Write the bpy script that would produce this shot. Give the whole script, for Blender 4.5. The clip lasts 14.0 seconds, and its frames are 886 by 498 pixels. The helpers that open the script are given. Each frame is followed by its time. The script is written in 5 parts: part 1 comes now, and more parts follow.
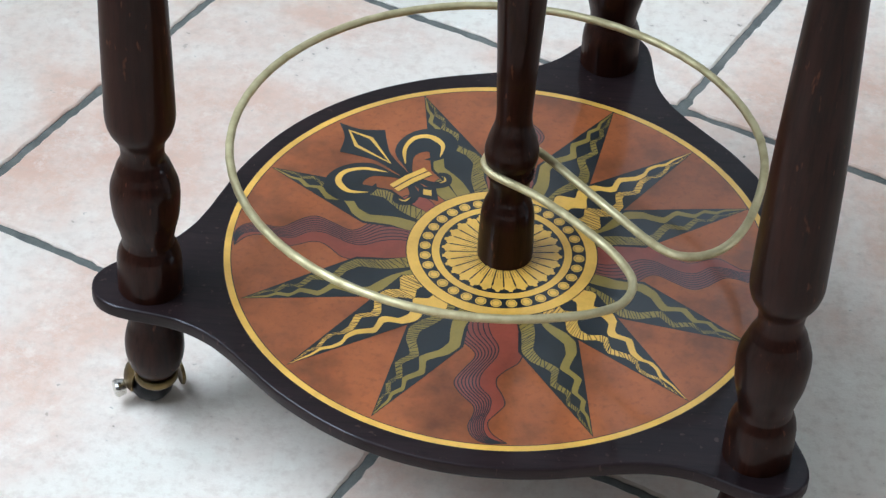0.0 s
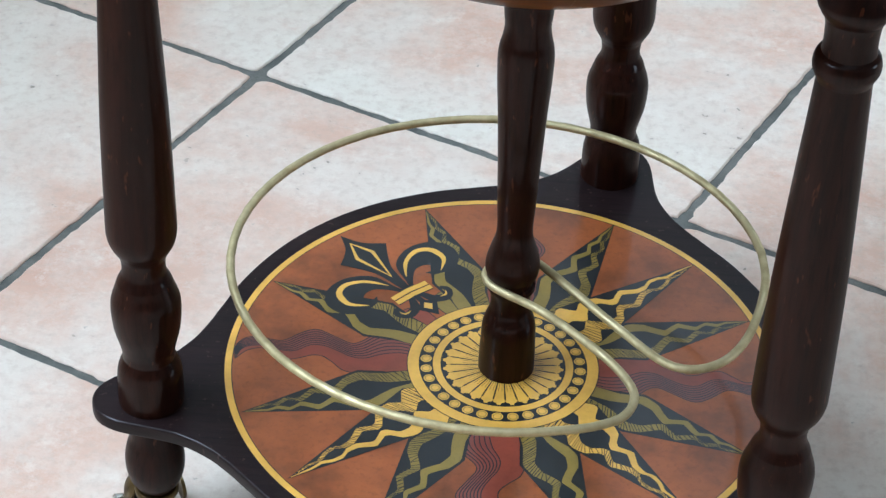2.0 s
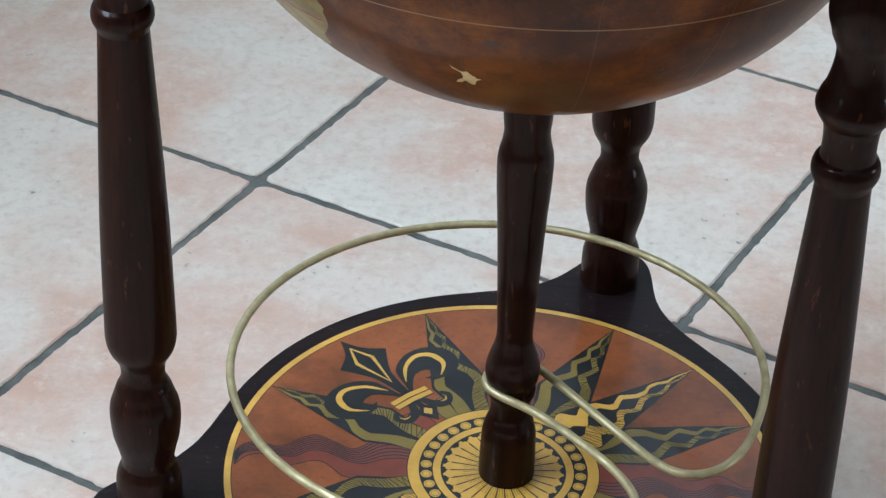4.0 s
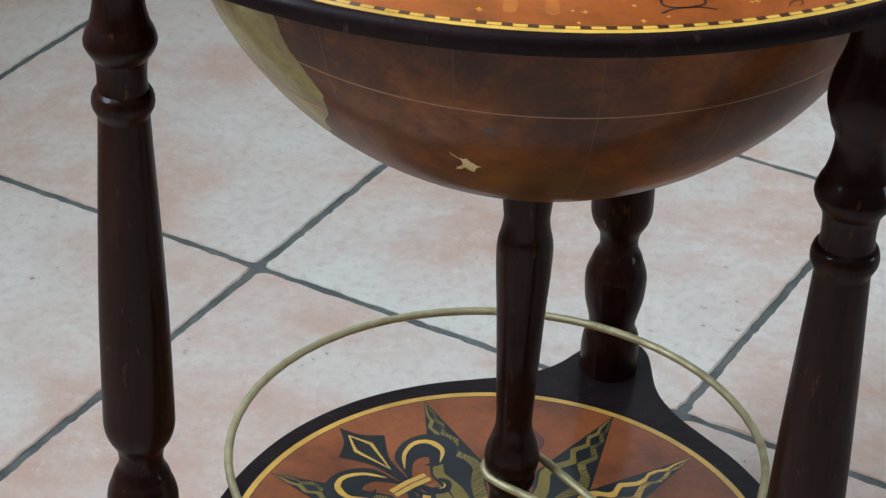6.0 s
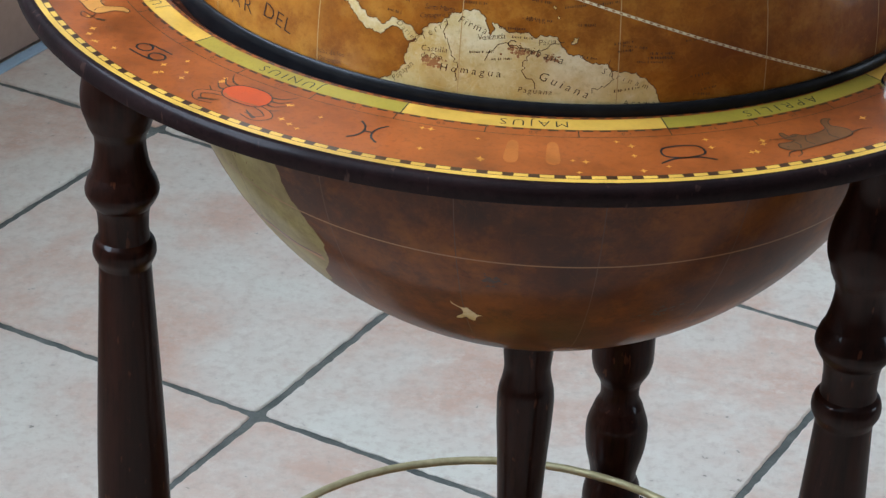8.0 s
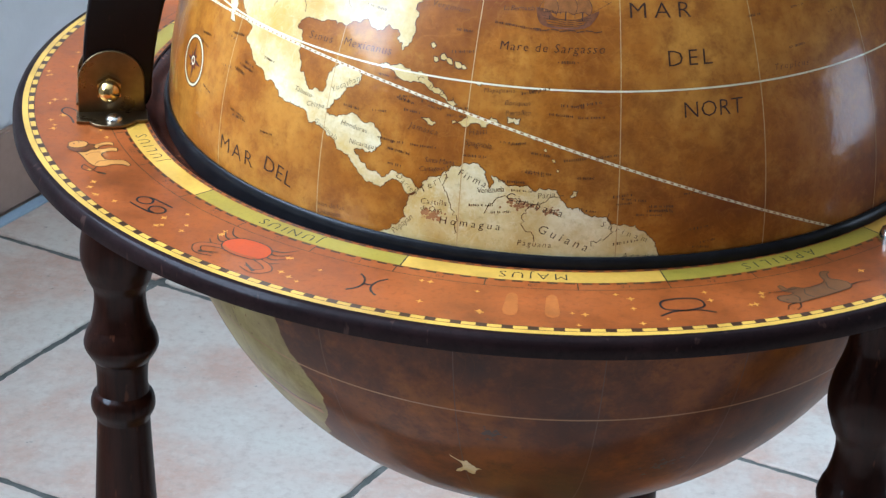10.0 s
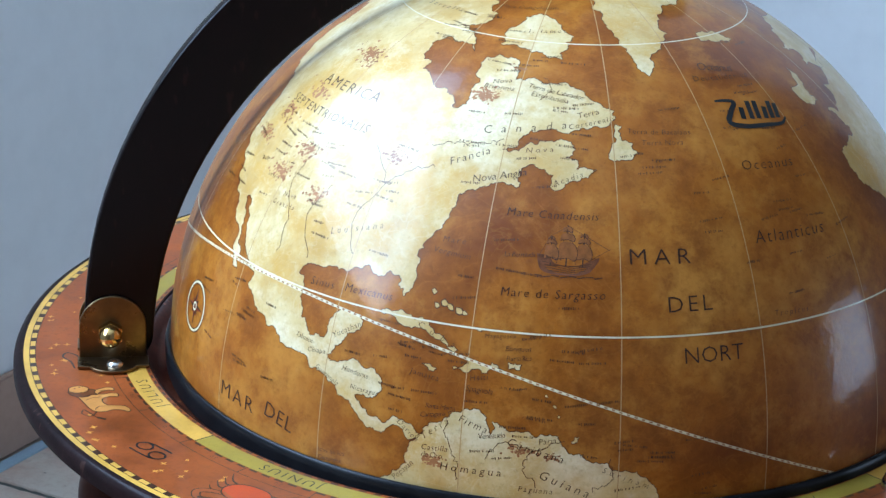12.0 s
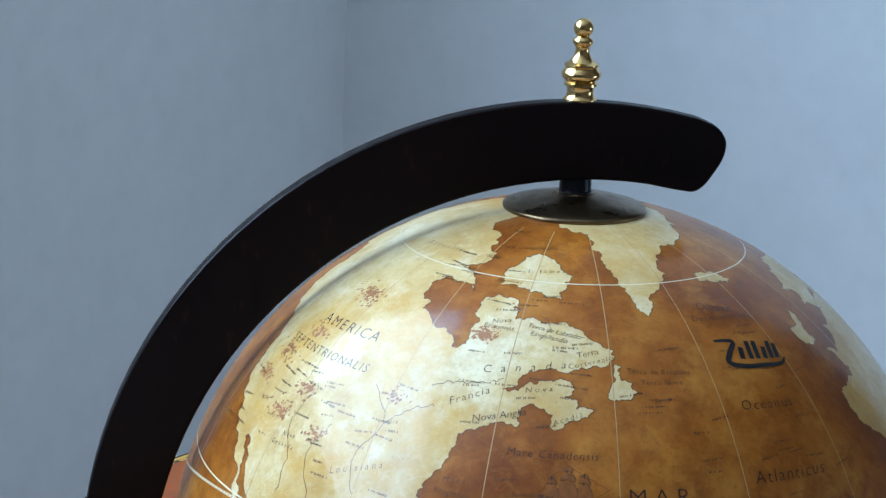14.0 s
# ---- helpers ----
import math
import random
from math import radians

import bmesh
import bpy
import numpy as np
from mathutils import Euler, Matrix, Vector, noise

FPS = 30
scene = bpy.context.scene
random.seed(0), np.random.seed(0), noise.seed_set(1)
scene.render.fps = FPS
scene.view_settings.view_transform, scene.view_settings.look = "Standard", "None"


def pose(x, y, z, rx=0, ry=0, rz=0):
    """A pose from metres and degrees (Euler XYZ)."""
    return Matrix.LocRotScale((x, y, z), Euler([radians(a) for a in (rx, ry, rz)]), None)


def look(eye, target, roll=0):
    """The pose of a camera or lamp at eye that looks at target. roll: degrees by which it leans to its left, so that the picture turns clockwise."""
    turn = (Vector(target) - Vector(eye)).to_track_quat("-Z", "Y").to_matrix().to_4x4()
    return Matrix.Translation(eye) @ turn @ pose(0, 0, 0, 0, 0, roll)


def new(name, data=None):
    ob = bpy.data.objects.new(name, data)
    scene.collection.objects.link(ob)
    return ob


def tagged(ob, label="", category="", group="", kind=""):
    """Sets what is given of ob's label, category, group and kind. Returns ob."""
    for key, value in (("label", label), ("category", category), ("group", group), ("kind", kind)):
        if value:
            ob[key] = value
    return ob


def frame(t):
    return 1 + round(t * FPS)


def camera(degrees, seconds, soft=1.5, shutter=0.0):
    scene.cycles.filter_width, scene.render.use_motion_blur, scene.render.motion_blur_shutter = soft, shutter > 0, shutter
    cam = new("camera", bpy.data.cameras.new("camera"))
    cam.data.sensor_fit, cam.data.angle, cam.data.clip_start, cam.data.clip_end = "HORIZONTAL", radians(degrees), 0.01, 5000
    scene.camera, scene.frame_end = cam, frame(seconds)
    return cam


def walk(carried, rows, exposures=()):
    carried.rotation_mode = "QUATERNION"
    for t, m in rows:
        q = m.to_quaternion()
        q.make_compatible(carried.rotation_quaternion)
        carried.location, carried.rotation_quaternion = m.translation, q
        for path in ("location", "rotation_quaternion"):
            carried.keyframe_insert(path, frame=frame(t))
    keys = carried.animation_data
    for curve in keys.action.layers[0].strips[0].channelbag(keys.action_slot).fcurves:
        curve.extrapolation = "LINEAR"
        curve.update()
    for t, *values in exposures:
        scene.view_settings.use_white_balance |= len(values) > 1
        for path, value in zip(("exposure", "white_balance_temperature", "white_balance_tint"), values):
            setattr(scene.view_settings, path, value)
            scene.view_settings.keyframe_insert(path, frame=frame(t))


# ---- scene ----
# The camera stands on a tripod and tilts slowly upwards: seconds, yaw, pitch, roll in degrees
cam = camera(21.26, 14.0, soft=1.4)
EYE = (0.0, -1.1389, 1.1101)
ROWS = [
    (0.0, 1.983, -40.703, 2.682),
    (0.5, 2.034, -39.979, 2.546),
    (1.0, 2.079, -39.341, 2.503),
    (1.5, 2.122, -38.651, 2.449),
    (2.0, 2.170, -37.962, 2.414),
    (2.5, 2.207, -37.262, 2.368),
    (3.0, 2.238, -36.590, 2.290),
    (5.5, 2.353, -33.862, 2.302),
    (6.0, 2.374, -33.313, 2.347),
    (6.5, 2.412, -32.622, 2.343),
    (7.0, 2.446, -31.673, 2.377),
    (7.5, 2.506, -30.687, 2.410),
    (8.0, 2.565, -29.705, 2.373),
    (10.5, 2.778, -24.684, 2.269),
    (11.0, 2.858, -23.103, 2.244),
    (11.5, 2.928, -21.538, 2.254),
    (12.0, 2.996, -20.048, 2.249),
    (12.5, 3.050, -18.583, 2.245),
    (13.0, 3.092, -17.155, 2.269),
    (13.5, 3.162, -15.733, 2.278),
    (14.0, 3.221, -14.245, 2.283),
]
EXPOSURES = [(0.0, 0.50, 6350, 10), (3.0, 0.36, 6350, 10), (6.0, -0.04, 6450, 10), (8.0, 0.0, 6300, 10), (10.5, 0.36, 5700, 10), (11.5, 0.10, 5500, 9), (12.5, -0.24, 5400, 7), (13.2, -0.42, 5450, 6), (14.0, -0.42, 5450, 6)]
walk(cam, [(t, pose(*EYE, 90 + pitch, 0, yaw) @ pose(0, 0, 0, 0, 0, roll)) for t, yaw, pitch, roll in ROWS], EXPOSURES)

from mathutils import geometry

# ---- light: daylight through two windows ----
world = bpy.data.worlds.new("sky")
scene.world = world
world.use_nodes = True
wn = world.node_tree
sky = wn.nodes.new("ShaderNodeTexSky")
sky.sky_type, sky.sun_disc, sky.sun_elevation, sky.sun_rotation = "NISHITA", False, radians(38), radians(200)
wn.nodes["Background"].inputs["Strength"].default_value = 0.06
wn.links.new(sky.outputs["Color"], wn.nodes["Background"].inputs["Color"])

# room axes: ACROSS is the way from the window wall into the room, ALONG runs beside it
TURN = radians(63.6)
ALONG = Vector((math.cos(TURN), math.sin(TURN), 0))
ACROSS = Vector((math.sin(TURN), -math.cos(TURN), 0))
WALL_L, WALL_R, WALL_B, WALL_F, CEIL = -1.016, 1.75, 1.396, -3.2, 3.05
Z_FLOOR = 0.022
WIN_1 = (-2.35, 0.08, 1.32, 2.90)      # along from, along to, sill, head
WIN_2 = (0.58, 1.30, 0.38, 1.02)


def room(across, along, z=0.0):
    return ACROSS * across + ALONG * along + Vector((0, 0, z))


def window_light(name, span, across, facing, power, colour):
    data = bpy.data.lights.new(name, "AREA")
    data.shape, data.size, data.size_y = "RECTANGLE", span[1] - span[0] - 0.02, span[3] - span[2] - 0.02
    data.energy, data.color = power, colour
    ob = new(name, data)
    eye = room(across, (span[0] + span[1]) / 2, (span[2] + span[3]) / 2)
    ob.matrix_world = look(eye, eye + ACROSS * facing)
    return ob


window_light("window_daylight", WIN_1, WALL_L - 0.10, 1, 192, (0.67, 0.82, 1.0))
window_light("window_daylight", WIN_2, WALL_R + 0.10, -1, 7.5, (0.72, 0.85, 1.0))

# ---- materials ----


class Nodes:
    def __init__(self, name):
        self.m = bpy.data.materials.new(name)
        self.m.use_nodes = True
        self.t = self.m.node_tree
        self.b = self.t.nodes["Principled BSDF"]
        self.co = self.add("ShaderNodeTexCoord").outputs["Object"]

    def add(self, kind, **props):
        n = self.t.nodes.new(kind)
        for k, v in props.items():
            if k in n.inputs:
                self.put(n.inputs[k], v)
        return n

    def put(self, socket, v):
        if isinstance(v, bpy.types.NodeSocket):
            self.t.links.new(v, socket)
        else:
            socket.default_value = v

    def noise(self, scale, detail=4, rough=0.55, stretch=(1, 1, 1), distortion=0.0, offset=None):
        mp = self.add("ShaderNodeMapping", Vector=self.co, Scale=stretch)
        if offset is not None:
            self.t.links.new(offset, mp.inputs["Location"])
        n = self.add("ShaderNodeTexNoise", Vector=mp.outputs["Vector"], Scale=scale, Detail=detail, Roughness=rough, Distortion=distortion)
        return n.outputs["Fac"]

    def ramp(self, fac, stops):
        n = self.add("ShaderNodeValToRGB", Fac=fac)
        e = n.color_ramp.elements
        while len(e) < len(stops):
            e.new(0.5)
        for el, (pos, col) in zip(e, stops):
            el.position, el.color = pos, (*col, 1) if len(col) == 3 else col
        return n.outputs["Color"]

    def grey(self, fac, a, b, lo=0.0, hi=1.0):
        n = self.add("ShaderNodeMapRange")
        for k, v in zip(("Value", "From Min", "From Max", "To Min", "To Max"), (fac, a, b, lo, hi)):
            self.put(n.inputs[k], v)
        return n.outputs["Result"]

    def mix(self, fac, a, b, kind="MIX"):
        n = self.t.nodes.new("ShaderNodeMix")
        n.data_type, n.blend_type = "RGBA", kind
        for i, v in ((0, fac), (6, a), (7, b)):
            self.put(n.inputs[i], (*v, 1) if isinstance(v, tuple) and len(v) == 3 else v)
        return n.outputs[2]

    def bump(self, fac, depth, strength=1.0):
        n = self.add("ShaderNodeBump", Height=fac, Distance=depth, Strength=strength)
        self.t.links.new(n.outputs["Normal"], self.b.inputs["Normal"])
        self.t.links.new(n.outputs["Normal"], self.b.inputs["Coat Normal"])
        return n

    def done(self, colour, rough, metal=0.0, coat=0.0, coat_rough=0.1, spec=0.5):
        for k, v in (("Base Color", colour), ("Roughness", rough), ("Metallic", metal), ("Coat Weight", coat), ("Coat Roughness", coat_rough), ("Specular IOR Level", spec)):
            self.put(self.b.inputs[k], (*v, 1) if isinstance(v, tuple) and len(v) == 3 else v)
        return self.m


def scaled(c, k):
    return tuple(min(1.0, v * k) for v in c)


def printed(name, colour, spread=0.35, rough=0.38, coat=0.55, coat_rough=0.08, blotch=26, speck=0.5):
    """Printed paper under varnish: a colour with stains and fine foxing."""
    n = Nodes(name)
    big, fine = n.noise(blotch, 5, 0.62), n.noise(blotch * 14, 3, 0.6)
    c = n.ramp(big, [(0.28, scaled(colour, 1 - spread)), (0.5, colour), (0.74, scaled(colour, 1 + spread * 0.8))])
    c = n.mix(n.grey(fine, 0.52, 0.75, 0, speck * 0.5), c, scaled(colour, 0.45))
    n.bump(n.noise(900, 2), 0.0002, 0.12)
    return n.done(c, n.grey(big, 0.3, 0.7, rough - 0.06, rough + 0.08), coat=coat, coat_rough=coat_rough, spec=0.3)


def stained_wood(name, dark, light, rough, stretch, coat=0.6, coat_rough=0.14, spec=0.5):
    n = Nodes(name)
    grain = n.noise(60, 6, 0.65, stretch, 0.6)
    pores = n.noise(420, 3, 0.6, stretch)
    wear = n.noise(9, 3, 0.5)
    c = n.ramp(grain, [(0.3, dark), (0.62, light), (0.8, scaled(light, 1.5))])
    c = n.mix(n.grey(pores, 0.5, 0.72, 0, 0.7), c, scaled(dark, 0.35))
    c = n.mix(n.grey(wear, 0.45, 0.75, 0, 0.4), c, scaled(light, 1.25))
    c = n.mix(n.grey(n.noise(240, 2, 0.5, (1, 1, 0.3)), 0.67, 0.73, 0, 0.7), c, (light[0] * 3.6, light[1] * 4.2, light[2] * 3.4))
    n.bump(pores, 0.0004, 0.16)
    return n.done(c, n.grey(wear, 0.3, 0.7, rough - 0.05, rough + 0.08), coat=coat, coat_rough=coat_rough, spec=spec)


def metal(name, colour, rough, tarnish, amount=0.5, scratch=(1, 1, 1)):
    n = Nodes(name)
    patches, fine = n.noise(70, 5, 0.6), n.noise(500, 3, 0.6, scratch)
    c = n.mix(n.grey(patches, 0.4, 0.7, 0, amount), colour, tarnish)
    n.bump(fine, 0.0002, 0.08)
    return n.done(c, n.grey(patches, 0.3, 0.7, rough * 0.75, rough * 1.4), metal=1.0)


M_LEG = stained_wood("dark_turned_wood", (0.0065, 0.0022, 0.0013), (0.022, 0.0060, 0.0032), 0.42, (1, 1, 0.09), 0.24, 0.075, 0.04)
M_PLATE = stained_wood("dark_board", (0.007, 0.0038, 0.0042), (0.015, 0.0075, 0.0076), 0.5, (0.1, 1, 1), 0.22, 0.10, 0.10)
M_RINGWOOD = stained_wood("dark_ring_wood", (0.007, 0.0032, 0.0034), (0.015, 0.0065, 0.0062), 0.5, (1, 1, 1), 0.10, 0.10, 0.06)
M_ARM = stained_wood("dark_bent_wood", (0.0028, 0.0009, 0.0010), (0.0055, 0.0016, 0.0017), 0.42, (0.15, 1, 0.15), 0.20, 0.24, 0.1)
M_FIELD = printed("rust_print", (0.27, 0.072, 0.019), 0.62, blotch=17, coat=0.5, rough=0.45, speck=0.9)
M_RINGPRINT = printed("horizon_print", (0.275, 0.064, 0.0100), 0.5, blotch=24, coat=0.34, rough=0.45, speck=0.8)
M_GOLD = printed("gold_print", (0.66, 0.36, 0.062), 0.22, blotch=40, speck=0.35)
M_YELLOW = printed("yellow_print", (0.62, 0.35, 0.055), 0.3, blotch=30, speck=0.35)
M_MONTH = printed("olive_month_print", (0.32, 0.235, 0.030), 0.2, blotch=40)
M_OLIVE = printed("olive_print", (0.225, 0.155, 0.032), 0.2, blotch=40)
M_INK = printed("black_print", (0.011, 0.0135, 0.0145), 0.25, blotch=40, speck=0.1)
M_INKBROWN = printed("brown_ink", (0.05, 0.021, 0.010), 0.3, blotch=60, speck=0.2)
M_RED = printed("red_print", (0.215, 0.044, 0.024), 0.28, blotch=34)
M_PLUM = printed("plum_print", (0.175, 0.046, 0.034), 0.25, blotch=34)
M_FAWN = printed("fawn_print", (0.50, 0.21, 0.042), 0.25, 0.5, 0.2, blotch=50)
M_CRAB = printed("crab_print", (0.44, 0.058, 0.010), 0.2, 0.5, 0.15, blotch=60)
M_BRASS = metal("polished_brass", (0.80, 0.56, 0.22), 0.16, (0.55, 0.36, 0.13), 0.6)
M_BRASSWIRE = metal("lacquered_brass_wire", (0.56, 0.48, 0.28), 0.60, (0.44, 0.37, 0.21), 0.6)
M_BRONZE = metal("browned_brass", (0.22, 0.148, 0.072), 0.30, (0.10, 0.072, 0.042), 0.8)
M_CASTOR = metal("old_brass", (0.20, 0.14, 0.060), 0.40, (0.07, 0.05, 0.03), 0.95)
M_WELL = stained_wood("reddish_moulding", (0.045, 0.0115, 0.0060), (0.110, 0.030, 0.0145), 0.42, (1, 1, 1), 0.3, 0.1, 0.2)
M_STEEL = metal("nickel_screw", (0.70, 0.68, 0.63), 0.2, (0.45, 0.42, 0.36), 0.5)


def globe_print(name, colour, dark, pale, bump_size, coat=0.64, stain=None):
    n = Nodes(name)
    stain = stain or dark
    big, mid, fine = n.noise(11, 5, 0.6), n.noise(46, 5, 0.65), n.noise(520, 3, 0.6)
    c = n.ramp(big, [(0.36, dark), (0.50, colour), (0.66, pale)])
    c = n.mix(n.grey(mid, 0.46, 0.70, 0, 0.42), c, dark)
    c = n.mix(n.grey(mid, 0.46, 0.30, 0, 0.5), c, pale)
    c = n.mix(n.grey(fine, 0.55, 0.8, 0, 0.35), c, scaled(dark, 0.55))
    c = n.mix(n.grey(n.noise(80, 4, 0.7), 0.50, 0.66, 0, 0.4), c, dark)
    c = n.mix(n.grey(n.noise(17, 7, 0.74), 0.51, 0.64, 0, 0.7), c, stain)
    c = n.mix(n.grey(n.noise(55, 5, 0.7), 0.55, 0.68, 0, 0.4), c, stain)
    for size, shift in ((26, 2.2), (41, 3.0)):
        vein = n.ramp(n.noise(size, 2, 0.5, (1, 1, 1), shift), [(0.488, (0, 0, 0)), (0.5, (1, 1, 1)), (0.512, (0, 0, 0))])
        c = n.mix(n.grey(vein, 0, 1, 0, 0.12), c, pale)
    n.bump(n.noise(210, 3, 0.55), 0.0005, bump_size)
    return n.done(c, 0.45, coat=coat, coat_rough=0.115, spec=0.15)


M_OCEAN = globe_print("ocean_print", (0.345, 0.112, 0.0095), (0.170, 0.042, 0.0040), (0.50, 0.215, 0.030), 0.30, 0.44)
M_LAND = globe_print("land_print", (0.66, 0.495, 0.225), (0.48, 0.290, 0.080), (0.82, 0.715, 0.48), 0.30, 0.42, stain=(0.56, 0.315, 0.055))
# the ocean print again, mixed to about a third of the northern tone
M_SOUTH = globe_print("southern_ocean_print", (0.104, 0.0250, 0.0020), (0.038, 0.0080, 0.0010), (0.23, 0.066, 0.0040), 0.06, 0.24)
M_LINE = printed("pale_line_print", (0.76, 0.66, 0.42), 0.15, blotch=60, speck=0.2)
M_RUBBER = Nodes("black_rubber")
M_RUBBER = M_RUBBER.done(M_RUBBER.ramp(M_RUBBER.noise(120), [(0.3, (0.006, 0.006, 0.007)), (0.7, (0.012, 0.012, 0.013))]), 0.30, spec=0.14)


def tile_material():
    n = Nodes("terracotta_tile")
    info = n.add("ShaderNodeObjectInfo")
    shift = n.add("ShaderNodeCombineXYZ", X=n.grey(info.outputs["Random"], 0, 1, 0, 40), Y=n.grey(info.outputs["Random"], 0, 1, 30, 0)).outputs["Vector"]
    cloud, patch, fine, grit = n.noise(4.5, 6, 0.62, offset=shift, distortion=0.3), n.noise(15, 7, 0.76, offset=shift), n.noise(110, 4, 0.65, offset=shift), n.noise(60, 3, 0.75, offset=shift)
    c = n.ramp(cloud, [(0.34, (0.68, 0.63, 0.53)), (0.47, (0.66, 0.555, 0.46)), (0.56, (0.63, 0.43, 0.325)), (0.70, (0.56, 0.32, 0.225))])
    c = n.mix(n.grey(patch, 0.44, 0.70, 0, 0.75), c, (0.74, 0.68, 0.58))
    c = n.mix(n.grey(patch, 0.43, 0.30, 0, 0.65), c, (0.56, 0.36, 0.27))
    c = n.mix(n.grey(fine, 0.48, 0.66, 0, 0.42), c, (0.50, 0.39, 0.31))
    c = n.mix(n.grey(grit, 0.70, 0.75, 0, 0.7), c, (0.20, 0.17, 0.14))
    c = n.mix(n.grey(info.outputs["Random"], 0, 1, 0.0, 0.22), c, (0.62, 0.44, 0.35))
    pits = n.add("ShaderNodeMath")
    pits.operation = "MULTIPLY"
    n.put(pits.inputs[0], n.grey(n.noise(110, 2, 0.6, offset=shift), 0.69, 0.73))
    n.put(pits.inputs[1], n.grey(n.noise(7, 3, 0.6, offset=shift), 0.53, 0.62))
    c = n.mix(n.grey(pits.outputs[0], 0, 1, 0, 0.7), c, (0.14, 0.12, 0.095))
    c = n.mix(n.grey(n.noise(34, 6, 0.78, offset=shift), 0.54, 0.66, 0, 0.38), c, (0.78, 0.72, 0.62))
    n.bump(patch, 0.004, 0.3)
    return n.done(c, n.grey(fine, 0.3, 0.7, 0.46, 0.62), spec=0.4)


def plain(name, colours, rough, scale, bump=0.0):
    n = Nodes(name)
    f = n.noise(scale, 6, 0.6)
    c = n.mix(n.grey(n.noise(scale * 9, 3), 0.4, 0.8, 0, 0.3), n.ramp(f, [(0.3, colours[0]), (0.7, colours[1])]), scaled(colours[0], 0.85))
    if bump:
        n.bump(n.noise(scale * 40, 4), 0.002, bump)
    return n.done(c, rough)


M_TILE = tile_material()
M_GROUT = plain("grey_grout", ((0.085, 0.090, 0.080), (0.20, 0.20, 0.175)), 0.9, 40, 0.6)
M_SKIRT = plain("terracotta_skirting", ((0.30, 0.20, 0.15), (0.42, 0.29, 0.22)), 0.55, 9, 0.15)
M_JOINT = plain("blue_grey_sealant", ((0.33, 0.45, 0.55), (0.42, 0.54, 0.64)), 0.5, 12)
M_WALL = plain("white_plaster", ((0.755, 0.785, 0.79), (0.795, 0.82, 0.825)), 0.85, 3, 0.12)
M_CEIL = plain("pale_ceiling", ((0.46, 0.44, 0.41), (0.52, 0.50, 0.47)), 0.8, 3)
# Unseen walls, set near-black to cut bounce and reflections on the globe
M_FAR = plain("dark_unseen_wall", ((0.055, 0.042, 0.034), (0.085, 0.065, 0.052)), 0.8, 3)

M_INKSOFT = printed("soft_brown_ink", (0.075, 0.028, 0.009), 0.3, blotch=60, speck=0.2)
M_LETTER = printed("lettering_ink", (0.040, 0.015, 0.007), 0.3, blotch=60, speck=0.2)
M_MERIDIAN = printed("meridian_print", (0.50, 0.30, 0.12), 0.2, blotch=60)
M_MOUNT = printed("mountain_print", (0.36, 0.155, 0.055), 0.35, blotch=60)
M_SHIP = printed("ship_print", (0.150, 0.046, 0.012), 0.45, blotch=160, speck=0.8)
M_SAIL = printed("sail_print", (0.215, 0.070, 0.0105), 0.5, blotch=220, speck=0.9)
M_PALEBROWN = printed("faint_line_print", (0.30, 0.15, 0.06), 0.2, blotch=60)
M_SOUTHLINE = printed("faint_meridian_print", (0.09, 0.030, 0.009), 0.2, blotch=60)
# darker, more olive mix than land_print
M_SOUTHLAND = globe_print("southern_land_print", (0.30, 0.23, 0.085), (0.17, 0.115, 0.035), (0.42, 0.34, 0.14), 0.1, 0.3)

# ---- mesh helpers ----
tessellate, delaunay_2d_cdt = geometry.tessellate_polygon, geometry.delaunay_2d_cdt


def part(name, bm, material, parent=None, label="", smooth=True):
    me = bpy.data.meshes.new(name)
    bm.normal_update()
    bm.to_mesh(me)
    bm.free()
    return link(name, me, material, parent, label, smooth)


def link(name, me, material, parent=None, label="", smooth=True):
    if not me.materials:
        me.materials.append(material)
    if smooth:
        me.polygons.foreach_set("use_smooth", [True] * len(me.polygons))
        me.set_sharp_from_angle(angle=radians(38))
    ob = new(name, me)
    ob.parent = parent
    return tagged(ob, label)


def box(bm, lo, hi, m=None):
    r = bmesh.ops.create_cube(bm, size=1.0)
    c = [(a + b) / 2 for a, b in zip(lo, hi)]
    s = [b - a for a, b in zip(lo, hi)]
    bmesh.ops.transform(bm, matrix=(m or Matrix()) @ Matrix.Translation(c) @ Matrix.Diagonal((*s, 1)), verts=r["verts"])
    return r["verts"]


def spline(points, per=5, tension=0.5):
    """A smooth line through the points."""
    pts = [Vector(p) for p in points]
    out = []
    for i in range(len(pts) - 1):
        a, b, c, d = pts[max(i - 1, 0)], pts[i], pts[i + 1], pts[min(i + 2, len(pts) - 1)]
        for k in range(per):
            u = k / per
            out.append(b + (c - a) * tension * (u - 2 * u * u + u ** 3) + (c - b) * (3 * u * u - 2 * u ** 3) + (d - b) * tension * (u ** 3 - u * u))
    return out + [pts[-1]]


